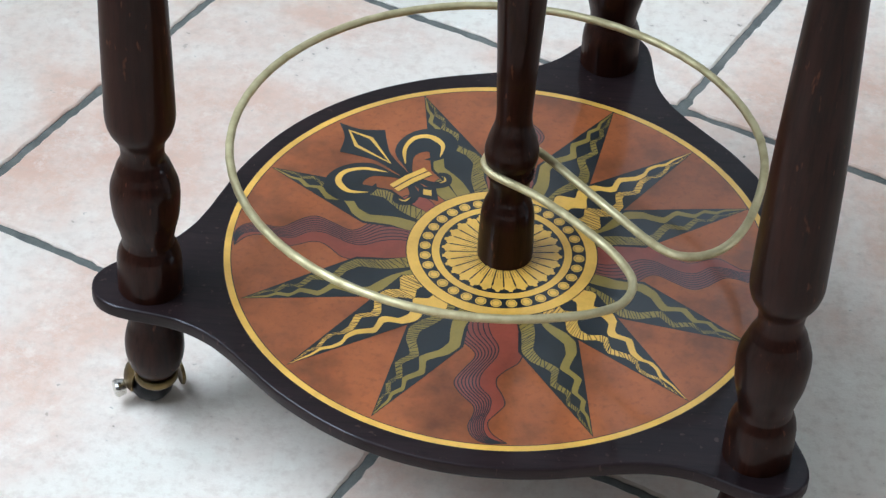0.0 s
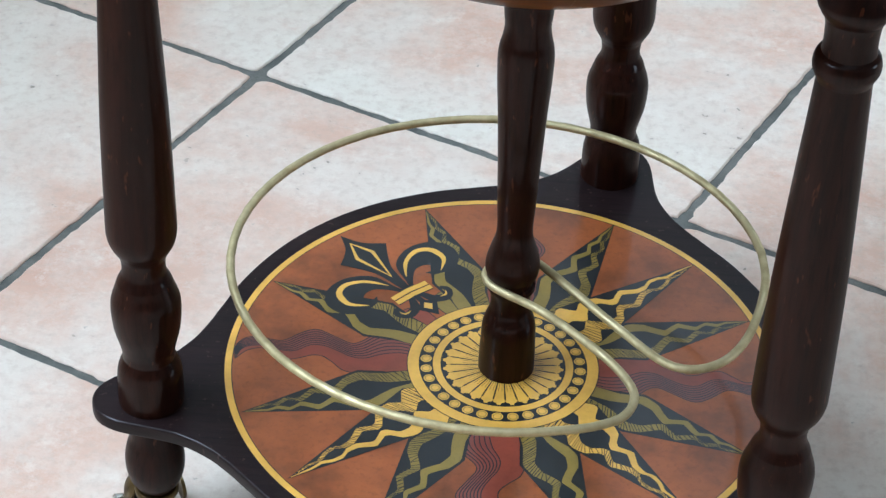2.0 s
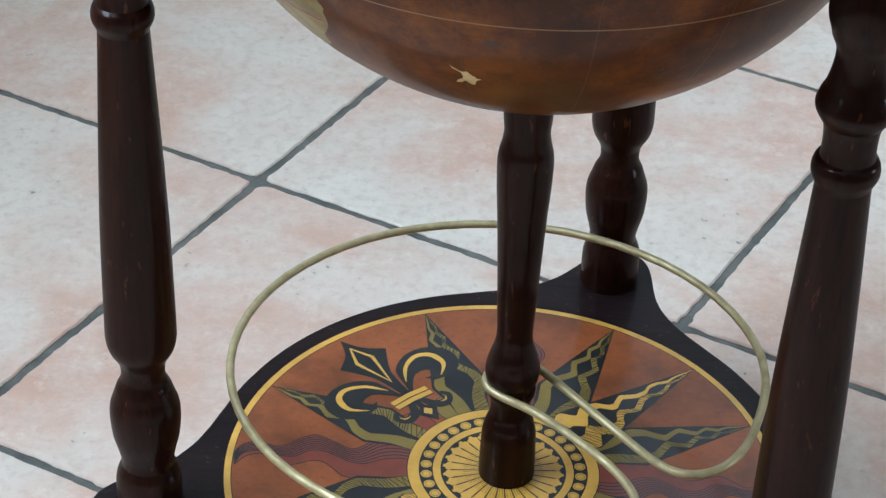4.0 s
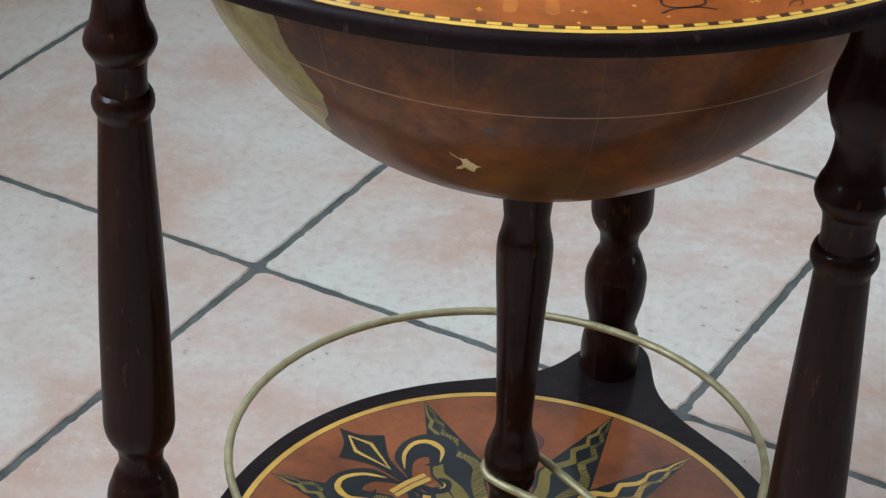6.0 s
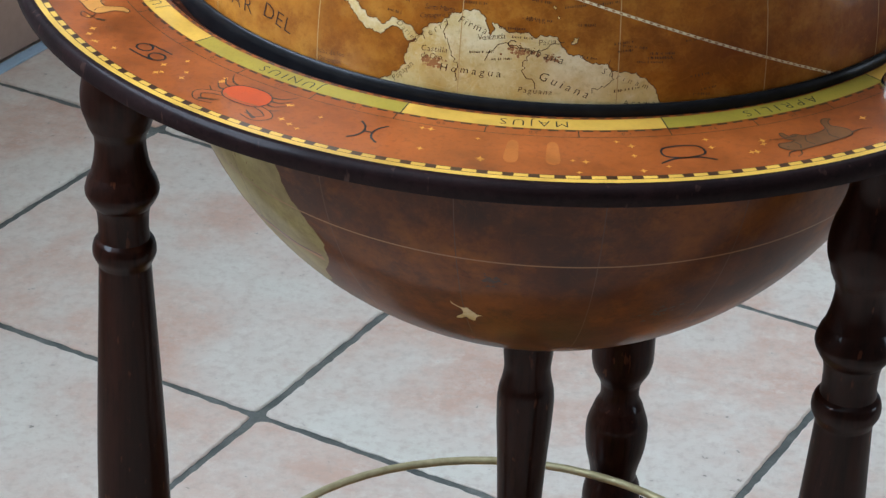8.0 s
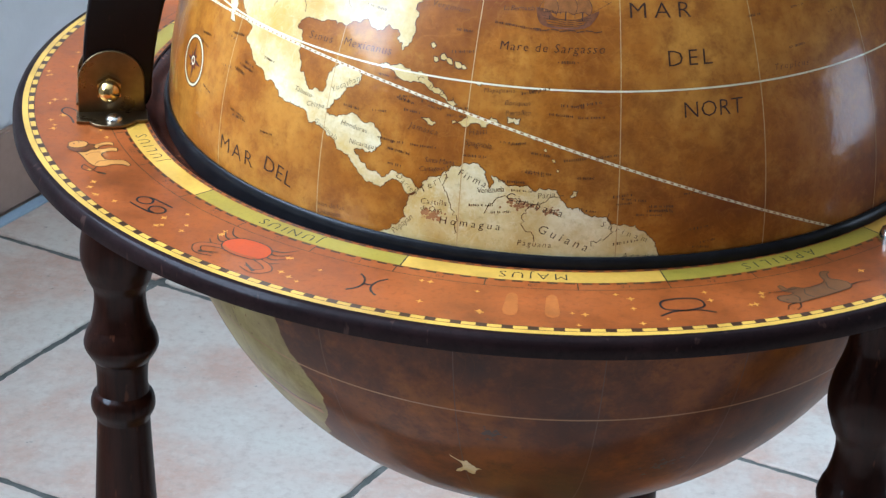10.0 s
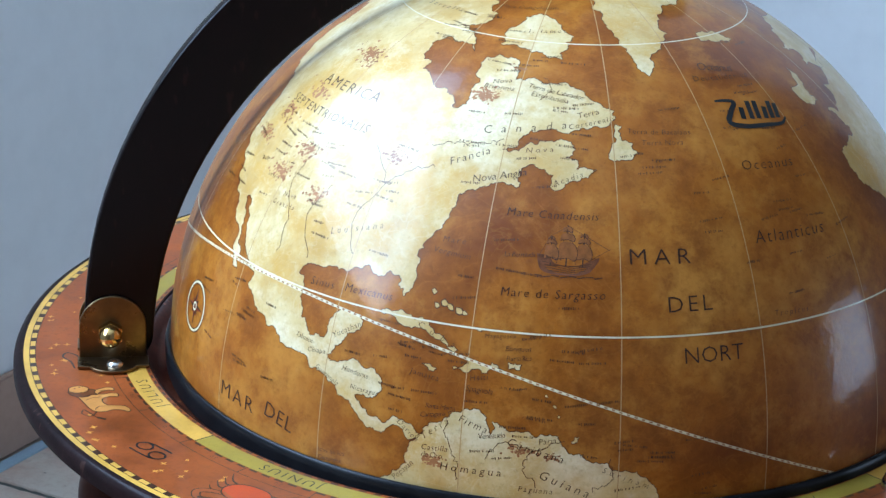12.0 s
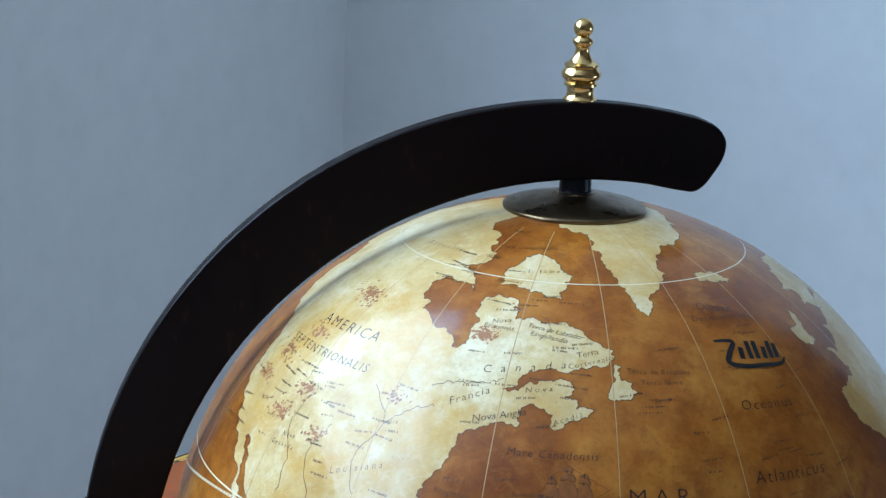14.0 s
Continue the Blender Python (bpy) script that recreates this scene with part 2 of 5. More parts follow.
def lathe(profile, steps=48, centre=(0, 0)):
    """Turns (radius, z) round the upright line through centre; the ends are closed."""
    bm = bmesh.new()
    rings = []
    for r, z in profile:
        rings.append([bm.verts.new((centre[0] + r * math.cos(2 * math.pi * k / steps), centre[1] + r * math.sin(2 * math.pi * k / steps), z)) for k in range(steps)])
    for a, b in zip(rings, rings[1:]):
        for k in range(steps):
            bm.faces.new((a[k], a[(k + 1) % steps], b[(k + 1) % steps], b[k]))
    for ring, flip in ((rings[0], True), (rings[-1], False)):
        if profile[0 if flip else -1][0] > 1e-5:
            bm.faces.new(ring[::-1] if flip else ring)
    bmesh.ops.remove_doubles(bm, verts=bm.verts, dist=1e-6)
    bmesh.ops.recalc_face_normals(bm, faces=bm.faces)
    return bm


def turned(rows, per=6):
    """A turned profile: rows of (z, radius); a third value 1 marks a crisp corner."""
    out, run = [], []
    for row in rows:
        run.append((row[1], row[0], 0))
        if len(row) > 2 and len(run) > 1:
            out += spline(run, per, 0.42)
            run = [(row[1], row[0], 0)]
    if len(run) > 1:
        out += spline(run, per, 0.42)
    return [(max(p.x, 0.0), p.y) for p in out]


def tube(points, radius, closed=False, sides=10):
    bm = bmesh.new()
    pts = [Vector(p) for p in points]
    rings = []
    for i, p in enumerate(pts):
        a, b = pts[i - 1] if i or closed else p, pts[(i + 1) % len(pts)] if i + 1 < len(pts) or closed else p
        d = (b - a).normalized()
        side = d.cross(Vector((0, 0, 1)) if abs(d.z) < 0.95 else Vector((1, 0, 0))).normalized()
        up = side.cross(d)
        rings.append([bm.verts.new(p + radius * (side * math.cos(2 * math.pi * k / sides) + up * math.sin(2 * math.pi * k / sides))) for k in range(sides)])
    for a, b in zip(rings, rings[1:] + (rings[:1] if closed else [])):
        for k in range(sides):
            bm.faces.new((a[k], a[(k + 1) % sides], b[(k + 1) % sides], b[k]))
    if not closed:
        bm.faces.new(rings[0])
        bm.faces.new(rings[-1][::-1])
    bmesh.ops.recalc_face_normals(bm, faces=bm.faces)
    return bm


def slab(outline, z0, z1, bevel=0.0):
    """A flat board with the given outline, its upper and lower edges rounded."""
    bm = bmesh.new()
    low = bm.faces.new([bm.verts.new((x, y, z0)) for x, y in outline])
    r = bmesh.ops.extrude_face_region(bm, geom=[low])
    top = [v for v in r["geom"] if isinstance(v, bmesh.types.BMVert)]
    bmesh.ops.translate(bm, verts=top, vec=(0, 0, z1 - z0))
    bmesh.ops.recalc_face_normals(bm, faces=bm.faces)
    if bevel:
        edges = [e for e in bm.edges if abs(e.verts[0].co.z - e.verts[1].co.z) < 1e-6]
        bmesh.ops.bevel(bm, geom=edges, offset=bevel, segments=3, affect="EDGES", profile=0.5)
    return bm


# ---- the room ----
def wall(name, lo, hi, openings=(), across=True, material=None):
    """A wall in room axes between the corners lo and hi (across, along, z), with openings (from, to, sill, head) along it."""
    bm = bmesh.new()
    m = Matrix((ACROSS, ALONG, (0, 0, 1))).transposed().to_4x4()
    i = 1 if across else 0
    cuts = [(lo[i], hi[i], lo[2], hi[2])]
    for a, b, s, h in openings:
        cuts = [(lo[i], a, lo[2], hi[2]), (b, hi[i], lo[2], hi[2]), (a, b, lo[2], s), (a, b, h, hi[2])]
    for a, b, s, h in cuts:
        p, q = list(lo), list(hi)
        p[i], q[i], p[2], q[2] = a, b, s, h
        box(bm, p, q, m)
    bmesh.ops.recalc_face_normals(bm, faces=bm.faces)
    return tagged(part(name, bm, material or M_WALL, smooth=False), "wall of a daylit room, plastered where seen", "wall", kind="structure")


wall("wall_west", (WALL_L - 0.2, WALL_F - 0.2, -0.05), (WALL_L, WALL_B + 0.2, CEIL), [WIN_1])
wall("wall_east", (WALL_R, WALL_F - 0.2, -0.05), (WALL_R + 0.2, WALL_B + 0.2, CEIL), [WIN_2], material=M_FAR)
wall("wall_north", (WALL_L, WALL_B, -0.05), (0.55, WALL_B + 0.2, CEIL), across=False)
# added dark stretch of wall, out of view, keeping the globe's right side darker
wall("wall_north_unseen", (0.55, WALL_B, -0.05), (WALL_R, WALL_B + 0.2, CEIL), across=False, material=M_FAR)
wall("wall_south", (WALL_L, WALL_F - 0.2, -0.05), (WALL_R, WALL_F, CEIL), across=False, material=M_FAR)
ROOM_TURN = Matrix((ACROSS, ALONG, (0, 0, 1))).transposed().to_4x4()
bm = bmesh.new()
box(bm, (WALL_L - 0.2, WALL_F - 0.2, CEIL), (WALL_R + 0.2, WALL_B + 0.2, CEIL + 0.15), ROOM_TURN)
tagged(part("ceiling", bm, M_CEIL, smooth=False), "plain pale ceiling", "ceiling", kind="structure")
for name, a, b in (("baseboard_west", (WALL_L + 0.001, WALL_F, Z_FLOOR + 0.004), (WALL_L + 0.011, WALL_B - 0.011, Z_FLOOR + 0.096)), ("baseboard_north", (WALL_L + 0.001, WALL_B - 0.011, Z_FLOOR + 0.004), (WALL_R, WALL_B - 0.001, Z_FLOOR + 0.096))):
    bm = bmesh.new()
    box(bm, a, b, ROOM_TURN)
    bmesh.ops.bevel(bm, geom=bm.edges[:], offset=0.003, segments=2, affect="EDGES")
    tagged(part(name, bm, M_SKIRT, smooth=False), "terracotta skirting tiles along the wall", "baseboard", kind="structure")
bm = bmesh.new()
box(bm, (WALL_L + 0.0115, WALL_F, Z_FLOOR + 0.0005), (WALL_L + 0.0255, WALL_B - 0.012, Z_FLOOR + 0.0030), ROOM_TURN)
tagged(part("trim", bm, M_JOINT, smooth=False), "blue-grey sealant joint between floor and skirting", "trim", kind="structure")

# floor: a bed of grout, with each tile a piece of its own standing 2 mm proud (pieces laid at the end of the file)
bm = bmesh.new()
box(bm, (WALL_L - 0.2, WALL_F - 0.2, -0.06), (WALL_R + 0.2, WALL_B + 0.2, Z_FLOOR - 0.0022), ROOM_TURN)
FLOOR = tagged(part("floor", bm, M_GROUT, smooth=False), "cream and pink terracotta floor tiles with dark grey grout", "floor", kind="structure")

# ---- the globe cabinet on its stand ----
Z_PLATE, Z_RING, Z_UP, Z_LOW, R_UP, R_LOW = 0.130, 0.6455, 0.650, 0.6335, 0.198, 0.2005
STAND = tagged(new("bar_globe"), "antique-style bar globe in dark turned wood on three castored legs", "globe")
LEG_AZ = (193.6, 73.5, -46.5)
LEG_R = 0.2243


def polar(r, deg, cx=0.0, cy=0.0):
    return cx + r * math.cos(radians(deg)), cy + r * math.sin(radians(deg))


def plate_outline():
    lobe = [(0, 0.2617), (1.9, 0.2605), (3.8, 0.2555), (5.5, 0.2455), (7.1, 0.2315), (9.3, 0.217), (12.2, 0.2070), (16.0, 0.1990), (21, 0.1940), (27, 0.1915), (40, 0.1902), (60, 0.1902)]
    xs, rs = [d for d, _ in lobe], [r for _, r in lobe]
    out = []
    for k in range(720):
        deg = k * 0.5
        near = min(abs((deg - a + 0.6 + 180) % 360 - 180) for a in LEG_AZ)
        out.append(polar(float(np.interp(near, xs, rs)), deg))
    pts = np.array(out)
    for _ in range(10):
        pts = (np.roll(pts, 1, 0) + pts * 2 + np.roll(pts, -1, 0)) / 4
    return [tuple(p) for p in pts[::2]]


PLATE = part("base_shelf", slab(plate_outline(), Z_PLATE - 0.0095, Z_PLATE, 0.0016), M_PLATE, STAND, "dark-stained round shelf with three lobes and a printed compass rose", smooth=False)
for poly in PLATE.data.polygons:
    poly.use_smooth = abs(poly.normal.z) < 0.98

LEG_PROFILE = turned([
    (0.1300, 0.0201, 1), (0.1319, 0.0203), (0.1450, 0.0202), (0.1530, 0.0200), (0.1595, 0.0188), (0.1660, 0.0160, 1), (0.1710, 0.0162), (0.1775, 0.0175), (0.1890, 0.0202), (0.2020, 0.0213),
    (0.2110, 0.0208), (0.2200, 0.0180), (0.2245, 0.0166, 1), (0.2262, 0.0158, 1), (0.2310, 0.0136), (0.2360, 0.0131), (0.2420, 0.0137), (0.2450, 0.0148, 1), (0.2475, 0.0160, 1), (0.2530, 0.0190), (0.2600, 0.0208), (0.2720, 0.0211),
    (0.3400, 0.0203), (0.4000, 0.0183), (0.4560, 0.0158), (0.4690, 0.0152, 1), (0.4715, 0.0163), (0.4755, 0.0182), (0.4795, 0.0184), (0.4835, 0.0172), (0.4855, 0.0150, 1), (0.4910, 0.0145), (0.5000, 0.0149), (0.5050, 0.0162, 1),
    (0.5075, 0.0182), (0.5120, 0.0208), (0.5155, 0.0213), (0.5205, 0.0198), (0.5250, 0.0175, 1), (0.5320, 0.0157), (0.5400, 0.0146), (0.5460, 0.0149), (0.5505, 0.0170, 1), (0.5525, 0.0180, 1), (0.5560, 0.0190), (0.5630, 0.0213), (0.5710, 0.0216),
    (0.5800, 0.0200), (0.5880, 0.0172), (0.5960, 0.0152), (0.6060, 0.0150), (0.6340, 0.0170)])
FOOT_PROFILE = turned([(0.0560, 0.0112, 1), (0.0590, 0.0132), (0.0655, 0.0166), (0.0750, 0.0187), (0.0850, 0.0187), (0.0940, 0.0170), (0.1020, 0.0148), (0.1206, 0.0140)])


def slim(z):
    """The legs are turned a little slimmer towards the top."""
    for (a, u), (b, w) in (((0.0, 1.0), (0.26, 1.0)), ((0.26, 1.0), (0.34, 0.98)), ((0.34, 0.98), (0.45, 0.935)), ((0.45, 0.935), (0.64, 0.918))):
        if z <= b:
            return u + (w - u) * (z - a) / (b - a)
    return 0.918


def hood():
    """The brass hood of a ball castor: part of a hollow ball, open below and in front."""
    bm = bmesh.new()
    bmesh.ops.create_uvsphere(bm, u_segments=40, v_segments=28, radius=0.0178)
    drop = [v for v in bm.verts if v.co.z < -0.003 - 0.9 * abs(v.co.y + 0.004) * (v.co.y > -0.004) or v.co.x > 0.0050 + 0.25 * abs(min(v.co.y, 0)) or v.co.y > 0.0060]
    bmesh.ops.delete(bm, geom=drop, context="VERTS")
    bmesh.ops.solidify(bm, geom=bm.faces[:], thickness=0.0016)
    return bm


def castor(parent, az, swivel):
    """A ball castor trailing behind a leg: collar, stem, hood with a flange, axle cap and a black ball wheel."""
    x, y = polar(LEG_R, az)
    turn = Matrix.Translation((x, y, 0)) @ pose(0, 0, 0, 0, 0, swivel)
    back, hub = -0.0135, Z_FLOOR + 0.0150

    def piece(name, bm, material, parent, label, local=Matrix()):
        bmesh.ops.transform(bm, matrix=turn @ local, verts=bm.verts)
        return part(name, bm, material, parent, label)

    body = piece("castor", hood(), M_CASTOR, parent, "ball castor with a browned brass hood", pose(back, 0, hub + 0.0020))
    piece("collar", lathe(turned([(0.0498, 0.0090, 1), (0.0504, 0.0128), (0.0520, 0.0140), (0.0545, 0.0141), (0.0562, 0.0132, 1), (0.0562, 0.0110, 1), (0.0572, 0.0105)])), M_CASTOR, body, "brass collar")
    piece("stem", lathe([(0.0070, 0.0440), (0.0085, 0.0470), (0.0100, 0.0506)], 28), M_RUBBER, body, "black swivel stem")
    piece("wheel", lathe([(0.0001, -0.0142), (0.006, -0.0136), (0.0114, -0.0102), (0.0146, -0.0040), (0.0150, 0), (0.0146, 0.0040), (0.0114, 0.0102), (0.006, 0.0136), (0.0001, 0.0142)], 40), M_RUBBER, body, "black ball wheel", pose(back, 0, hub, 90, 0, 0))
    piece("flange", lathe([(0.0001, -0.0190), (0.0085, -0.0190), (0.0090, -0.0200), (0.0082, -0.0212), (0.0001, -0.0214)], 32), M_CASTOR, body, "brass axle flange", pose(back, 0, hub - 0.001, -90, 0, 0) @ pose(0, 0, 0, 180, 0, 0))
    piece("axle_cap", lathe([(0.0052, -0.003), (0.0060, 0.0005), (0.0064, 0.002), (0.0052, 0.0038), (0.0001, 0.0045)], 28), M_STEEL, body, "nickel axle cap", pose(back, -0.0212, hub - 0.001, 90, 0, 0))


for az, swivel in zip(LEG_AZ, (-63, 150, -100)):
    c = polar(LEG_R, az)
    leg = part("leg", lathe([(slim(z) * r, z) for r, z in LEG_PROFILE], 48, c), M_LEG, STAND, "dark turned wooden leg")
    lean = (0.0, 0.0) if c[1] > 0.05 else (-0.0018, 0.0) if c[0] < 0 else (0.0035, 0.003)
    for v in leg.data.vertices:
        v.co.x += lean[0] * (v.co.z - 0.13) / 0.5
        v.co.y += lean[1] * (v.co.z - 0.13) / 0.5
    part("foot", lathe(FOOT_PROFILE, 40, c), M_LEG, STAND, "turned wooden foot")
    castor(STAND, az, swivel)

part("centre_post", lathe(turned([
    (0.1302, 0.0177, 1), (0.1390, 0.0177), (0.1527, 0.0173), (0.1640, 0.0169), (0.1710, 0.0155), (0.1800, 0.0126), (0.1890, 0.0126), (0.1945, 0.0136, 1), (0.1955, 0.0148, 1), (0.1985, 0.0149, 1), (0.1995, 0.0132, 1), (0.2045, 0.0132, 1), (0.2060, 0.0158, 1), (0.2110, 0.0168), (0.2165, 0.0166),
    (0.2245, 0.0147), (0.2340, 0.0118), (0.2430, 0.0110), (0.2630, 0.0119), (0.2840, 0.0127), (0.3250, 0.0146), (0.3460, 0.0159), (0.3640, 0.0165), (0.3720, 0.0159), (0.3790, 0.0143), (0.3870, 0.0134), (0.3990, 0.0144), (0.4420, 0.0160)]), 48), M_LEG, STAND, "dark turned wooden centre post")


def wire_loop():
    """The bottle rail: a wide loop of wire whose two ends bend inwards to the post."""
    arc = [(-0.0085 + 0.1670 * math.cos(radians(a)), 0.0165 + 0.1562 * math.sin(radians(a)), 0.2) for a in range(-74, -351, -6)]
    start = spline([(0.0100, 0.0125, 0.2035), (-0.0040, 0.0155, 0.203), (-0.0140, 0.0072, 0.203), (-0.0158, -0.0028, 0.203), (-0.0085, -0.0135, 0.203), (0.0205, -0.0330, 0.203), (0.0554, -0.0645, 0.2005), (0.0715, -0.0870, 0.2), (0.0758, -0.1035, 0.2), (0.0690, -0.1195, 0.2), (0.0530, -0.1290, 0.2), arc[0]], 6)
    end = spline([arc[-1], (0.1572, 0.0160, 0.2), (0.1512, -0.0175, 0.2), (0.1417, -0.0453, 0.2), (0.1276, -0.0651, 0.2), (0.1090, -0.0732, 0.2), (0.0906, -0.0663, 0.2), (0.0618, -0.0348, 0.2), (0.0200, 0.0100, 0.2035), (0.0135, 0.0130, 0.2035)], 6)
    return start[:-1] + [Vector(p) for p in arc] + end[1:]


part("bottle_rail", tube(wire_loop(), 0.0027, sides=12), M_BRASSWIRE, STAND, "brass wire bottle rail round the post")

# lower bowl and upper half of the sphere
def cap_of_sphere(radius, z, lat0, lat1, steps=96, rows=48):
    return [(radius * math.cos(radians(lat0 + (lat1 - lat0) * k / rows)), z + radius * math.sin(radians(lat0 + (lat1 - lat0) * k / rows))) for k in range(rows + 1)]


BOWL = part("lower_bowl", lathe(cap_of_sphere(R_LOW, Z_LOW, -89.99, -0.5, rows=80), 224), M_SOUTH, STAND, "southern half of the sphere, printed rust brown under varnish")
DOME = part("upper_dome", lathe(cap_of_sphere(R_UP, Z_UP, -2.4, 89.99, rows=96), 256), M_OCEAN, STAND, "northern half of the sphere with an antique-style varnished map")

# horizon ring
HC = (-0.0055, 0.0043)
RING = part("horizon_ring", lathe([(0.2055, Z_RING - 0.0098), (0.2708, Z_RING - 0.0098), (0.2721, Z_RING - 0.0092), (0.2725, Z_RING - 0.0078), (0.2724, Z_RING - 0.0036), (0.2714, Z_RING - 0.0014), (0.2700, Z_RING - 0.0003), (0.2690, Z_RING), (0.2055, Z_RING), (0.2055, Z_RING - 0.0098)], 180, HC), M_RINGWOOD, STAND, "dark wooden horizon ring printed with months and zodiac figures", smooth=False)
for poly in RING.data.polygons:
    poly.use_smooth = True
RING.data.set_sharp_from_angle(angle=radians(40))
part("ring_well", lathe([(0.2054, Z_RING - 0.0115), (0.2054, Z_RING - 0.0012), (0.2040, Z_RING - 0.0022), (0.2010, Z_RING - 0.0058), (0.1985, Z_RING - 0.0078), (0.1900, Z_RING - 0.0084), (0.1900, Z_RING - 0.0115), (0.2054, Z_RING - 0.0115)], 160, HC), M_WELL, RING, "reddish brown moulding inside the ring")
part("dome_rim", lathe(turned([(Z_RING - 0.0062, 0.1980, 1), (Z_RING - 0.0062, 0.2004, 1), (Z_RING + 0.0010, 0.2009), (Z_RING + 0.0034, 0.2007), (Z_RING + 0.0050, 0.2000), (Z_RING + 0.0055, 0.1991), (Z_RING + 0.0050, 0.1980, 1), (Z_RING + 0.0030, 0.1975)]), 180), M_RUBBER, STAND, "black rounded rim along the edge of the northern half")

# meridian arm: a flat curved board in an upright plane
ARM_AZ = radians(192)
ARM_T = 0.0088


def arm_outline():
    out = [((0.2412 - 0.0018 * max(0, a - 60) / 44) * math.cos(radians(a)), 0.6600 + (0.2412 - 0.0018 * max(0, a - 60) / 44) * math.sin(radians(a))) for a in range(-1, 105, 3)]
    tip = spline([out[-1] + (0,), (-0.0673, 0.8884, 0), (-0.0719, 0.8832, 0), (-0.0731, 0.8784, 0), (-0.0714, 0.8711, 0), (-0.0661, 0.8623, 0), (-0.0621, 0.8576, 0), (-0.0578, 0.8553, 0), (-0.0520, 0.8558, 0), (-0.0480, 0.8564, 0)], 4)
    inner = [(-0.005 + 0.2122 * math.cos(radians(a)), 0.6489 + 0.2122 * math.sin(radians(a))) for a in range(101, 1, -3)]
    foot = spline([inner[-1] + (0,), (0.2090, 0.6510, 0), (0.2140, 0.6478, 0), (0.2330, 0.6478, 0), out[0] + (0,)], 4)
    return out[:-1] + [(p.x, p.y) for p in tip] + inner[1:-1] + [(p.x, p.y) for p in foot[:-1]]


ARM_M = Matrix(((math.cos(ARM_AZ), math.sin(ARM_AZ), 0, 0), (math.sin(ARM_AZ), -math.cos(ARM_AZ), 0, 0), (0, 0, 1, 0), (0, 0, 0, 1)))


def in_arm_plane(bm):
    """From (radius, height, depth) to the arm's upright plane."""
    for v in bm.verts:
        r, h, d = v.co
        v.co = ARM_M @ Vector((r, d, h))
    bmesh.ops.recalc_face_normals(bm, faces=bm.faces)
    return bm


FRONT = -1 if (ARM_M @ Vector((0.2, 1, 0))).y > (ARM_M @ Vector((0.2, 0, 0))).y else 1
part("meridian_arm", in_arm_plane(slab(arm_outline(), min(FRONT * ARM_T, -FRONT * 0.0012), max(FRONT * ARM_T, -FRONT * 0.0012), 0.0014)), M_ARM, STAND, "nearly black curved wooden half meridian", smooth=False)


def bracket(parent, side, gap):
    """One angle plate beside the arm's foot; depth grows away from the arm."""
    d0 = side * (gap + 0.0003)
    d1 = side * (gap + 0.0022)
    arch = [(0.2438, 0.6462), (0.2438, 0.6620)] + [(0.2272 + 0.0166 * math.cos(radians(a)), 0.6635 + 0.0166 * math.sin(radians(a))) for a in range(5, 176, 10)] + [(0.2106, 0.6620), (0.2106, 0.6462)]
    plate = part("hinge_plate", in_arm_plane(slab(arch, min(d0, d1), max(d0, d1), 0.0005)), M_BRONZE, parent, "browned brass hinge plate", smooth=False)
    tab = [(0.2448, 0.0), (0.2448, 0.0132), (0.2395, 0.0137)] + [(0.2272 + 0.0115 * math.cos(radians(a)), 0.0122 + 0.0085 * math.sin(radians(a))) for a in range(10, 171, 10)] + [(0.2150, 0.0137), (0.2096, 0.0132), (0.2096, 0.0)]
    bm = slab(tab, Z_RING + 0.0006, Z_RING + 0.0022, 0.0004)
    for v in bm.verts:
        r, d, h = v.co
        v.co = ARM_M @ Vector((r, d0 + side * d, h))
    bmesh.ops.recalc_face_normals(bm, faces=bm.faces)
    part("hinge_flange", bm, M_BRONZE, plate, "brass flange with a scalloped edge", smooth=False)
    head = lathe([(0.0044, 0.0), (0.0042, 0.0010), (0.0030, 0.0021), (0.0001, 0.0026)], 28)
    bmesh.ops.transform(head, matrix=Matrix.Translation(ARM_M @ Vector((0.2262, d0 + side * 0.0122, Z_RING + 0.0022))), verts=head.verts)
    part("screw", head, M_STEEL, plate, "domed nickel screw with a slot")
    nut = bmesh.new()
    bmesh.ops.create_cone(nut, cap_ends=True, segments=6, radius1=0.0066, radius2=0.0066, depth=0.004)
    bmesh.ops.translate(nut, verts=nut.verts, vec=(0, 0, 0.002))
    ball = lathe([(0.0056, 0.004), (0.0058, 0.0055), (0.0048, 0.0085), (0.0026, 0.0102), (0.0001, 0.0107)], 28)
    me = bpy.data.meshes.new("bolt")
    ball.to_mesh(me)
    ball.free()
    nut.from_mesh(me)
    out = (ARM_M.to_3x3() @ Vector((0, side, 0))).normalized()
    m = Matrix.Translation(ARM_M @ Vector((0.2284, d1, 0.6606))) @ out.to_track_quat("Z", "Y").to_matrix().to_4x4()
    bmesh.ops.transform(nut, matrix=m, verts=nut.verts)
    ob = part("cap_nut", nut, M_BRASS, plate, "domed brass cap nut")
    ob.data.set_sharp_from_angle(angle=radians(35))


bracket(RING, FRONT, ARM_T)
bracket(RING, -FRONT, 0.0012)

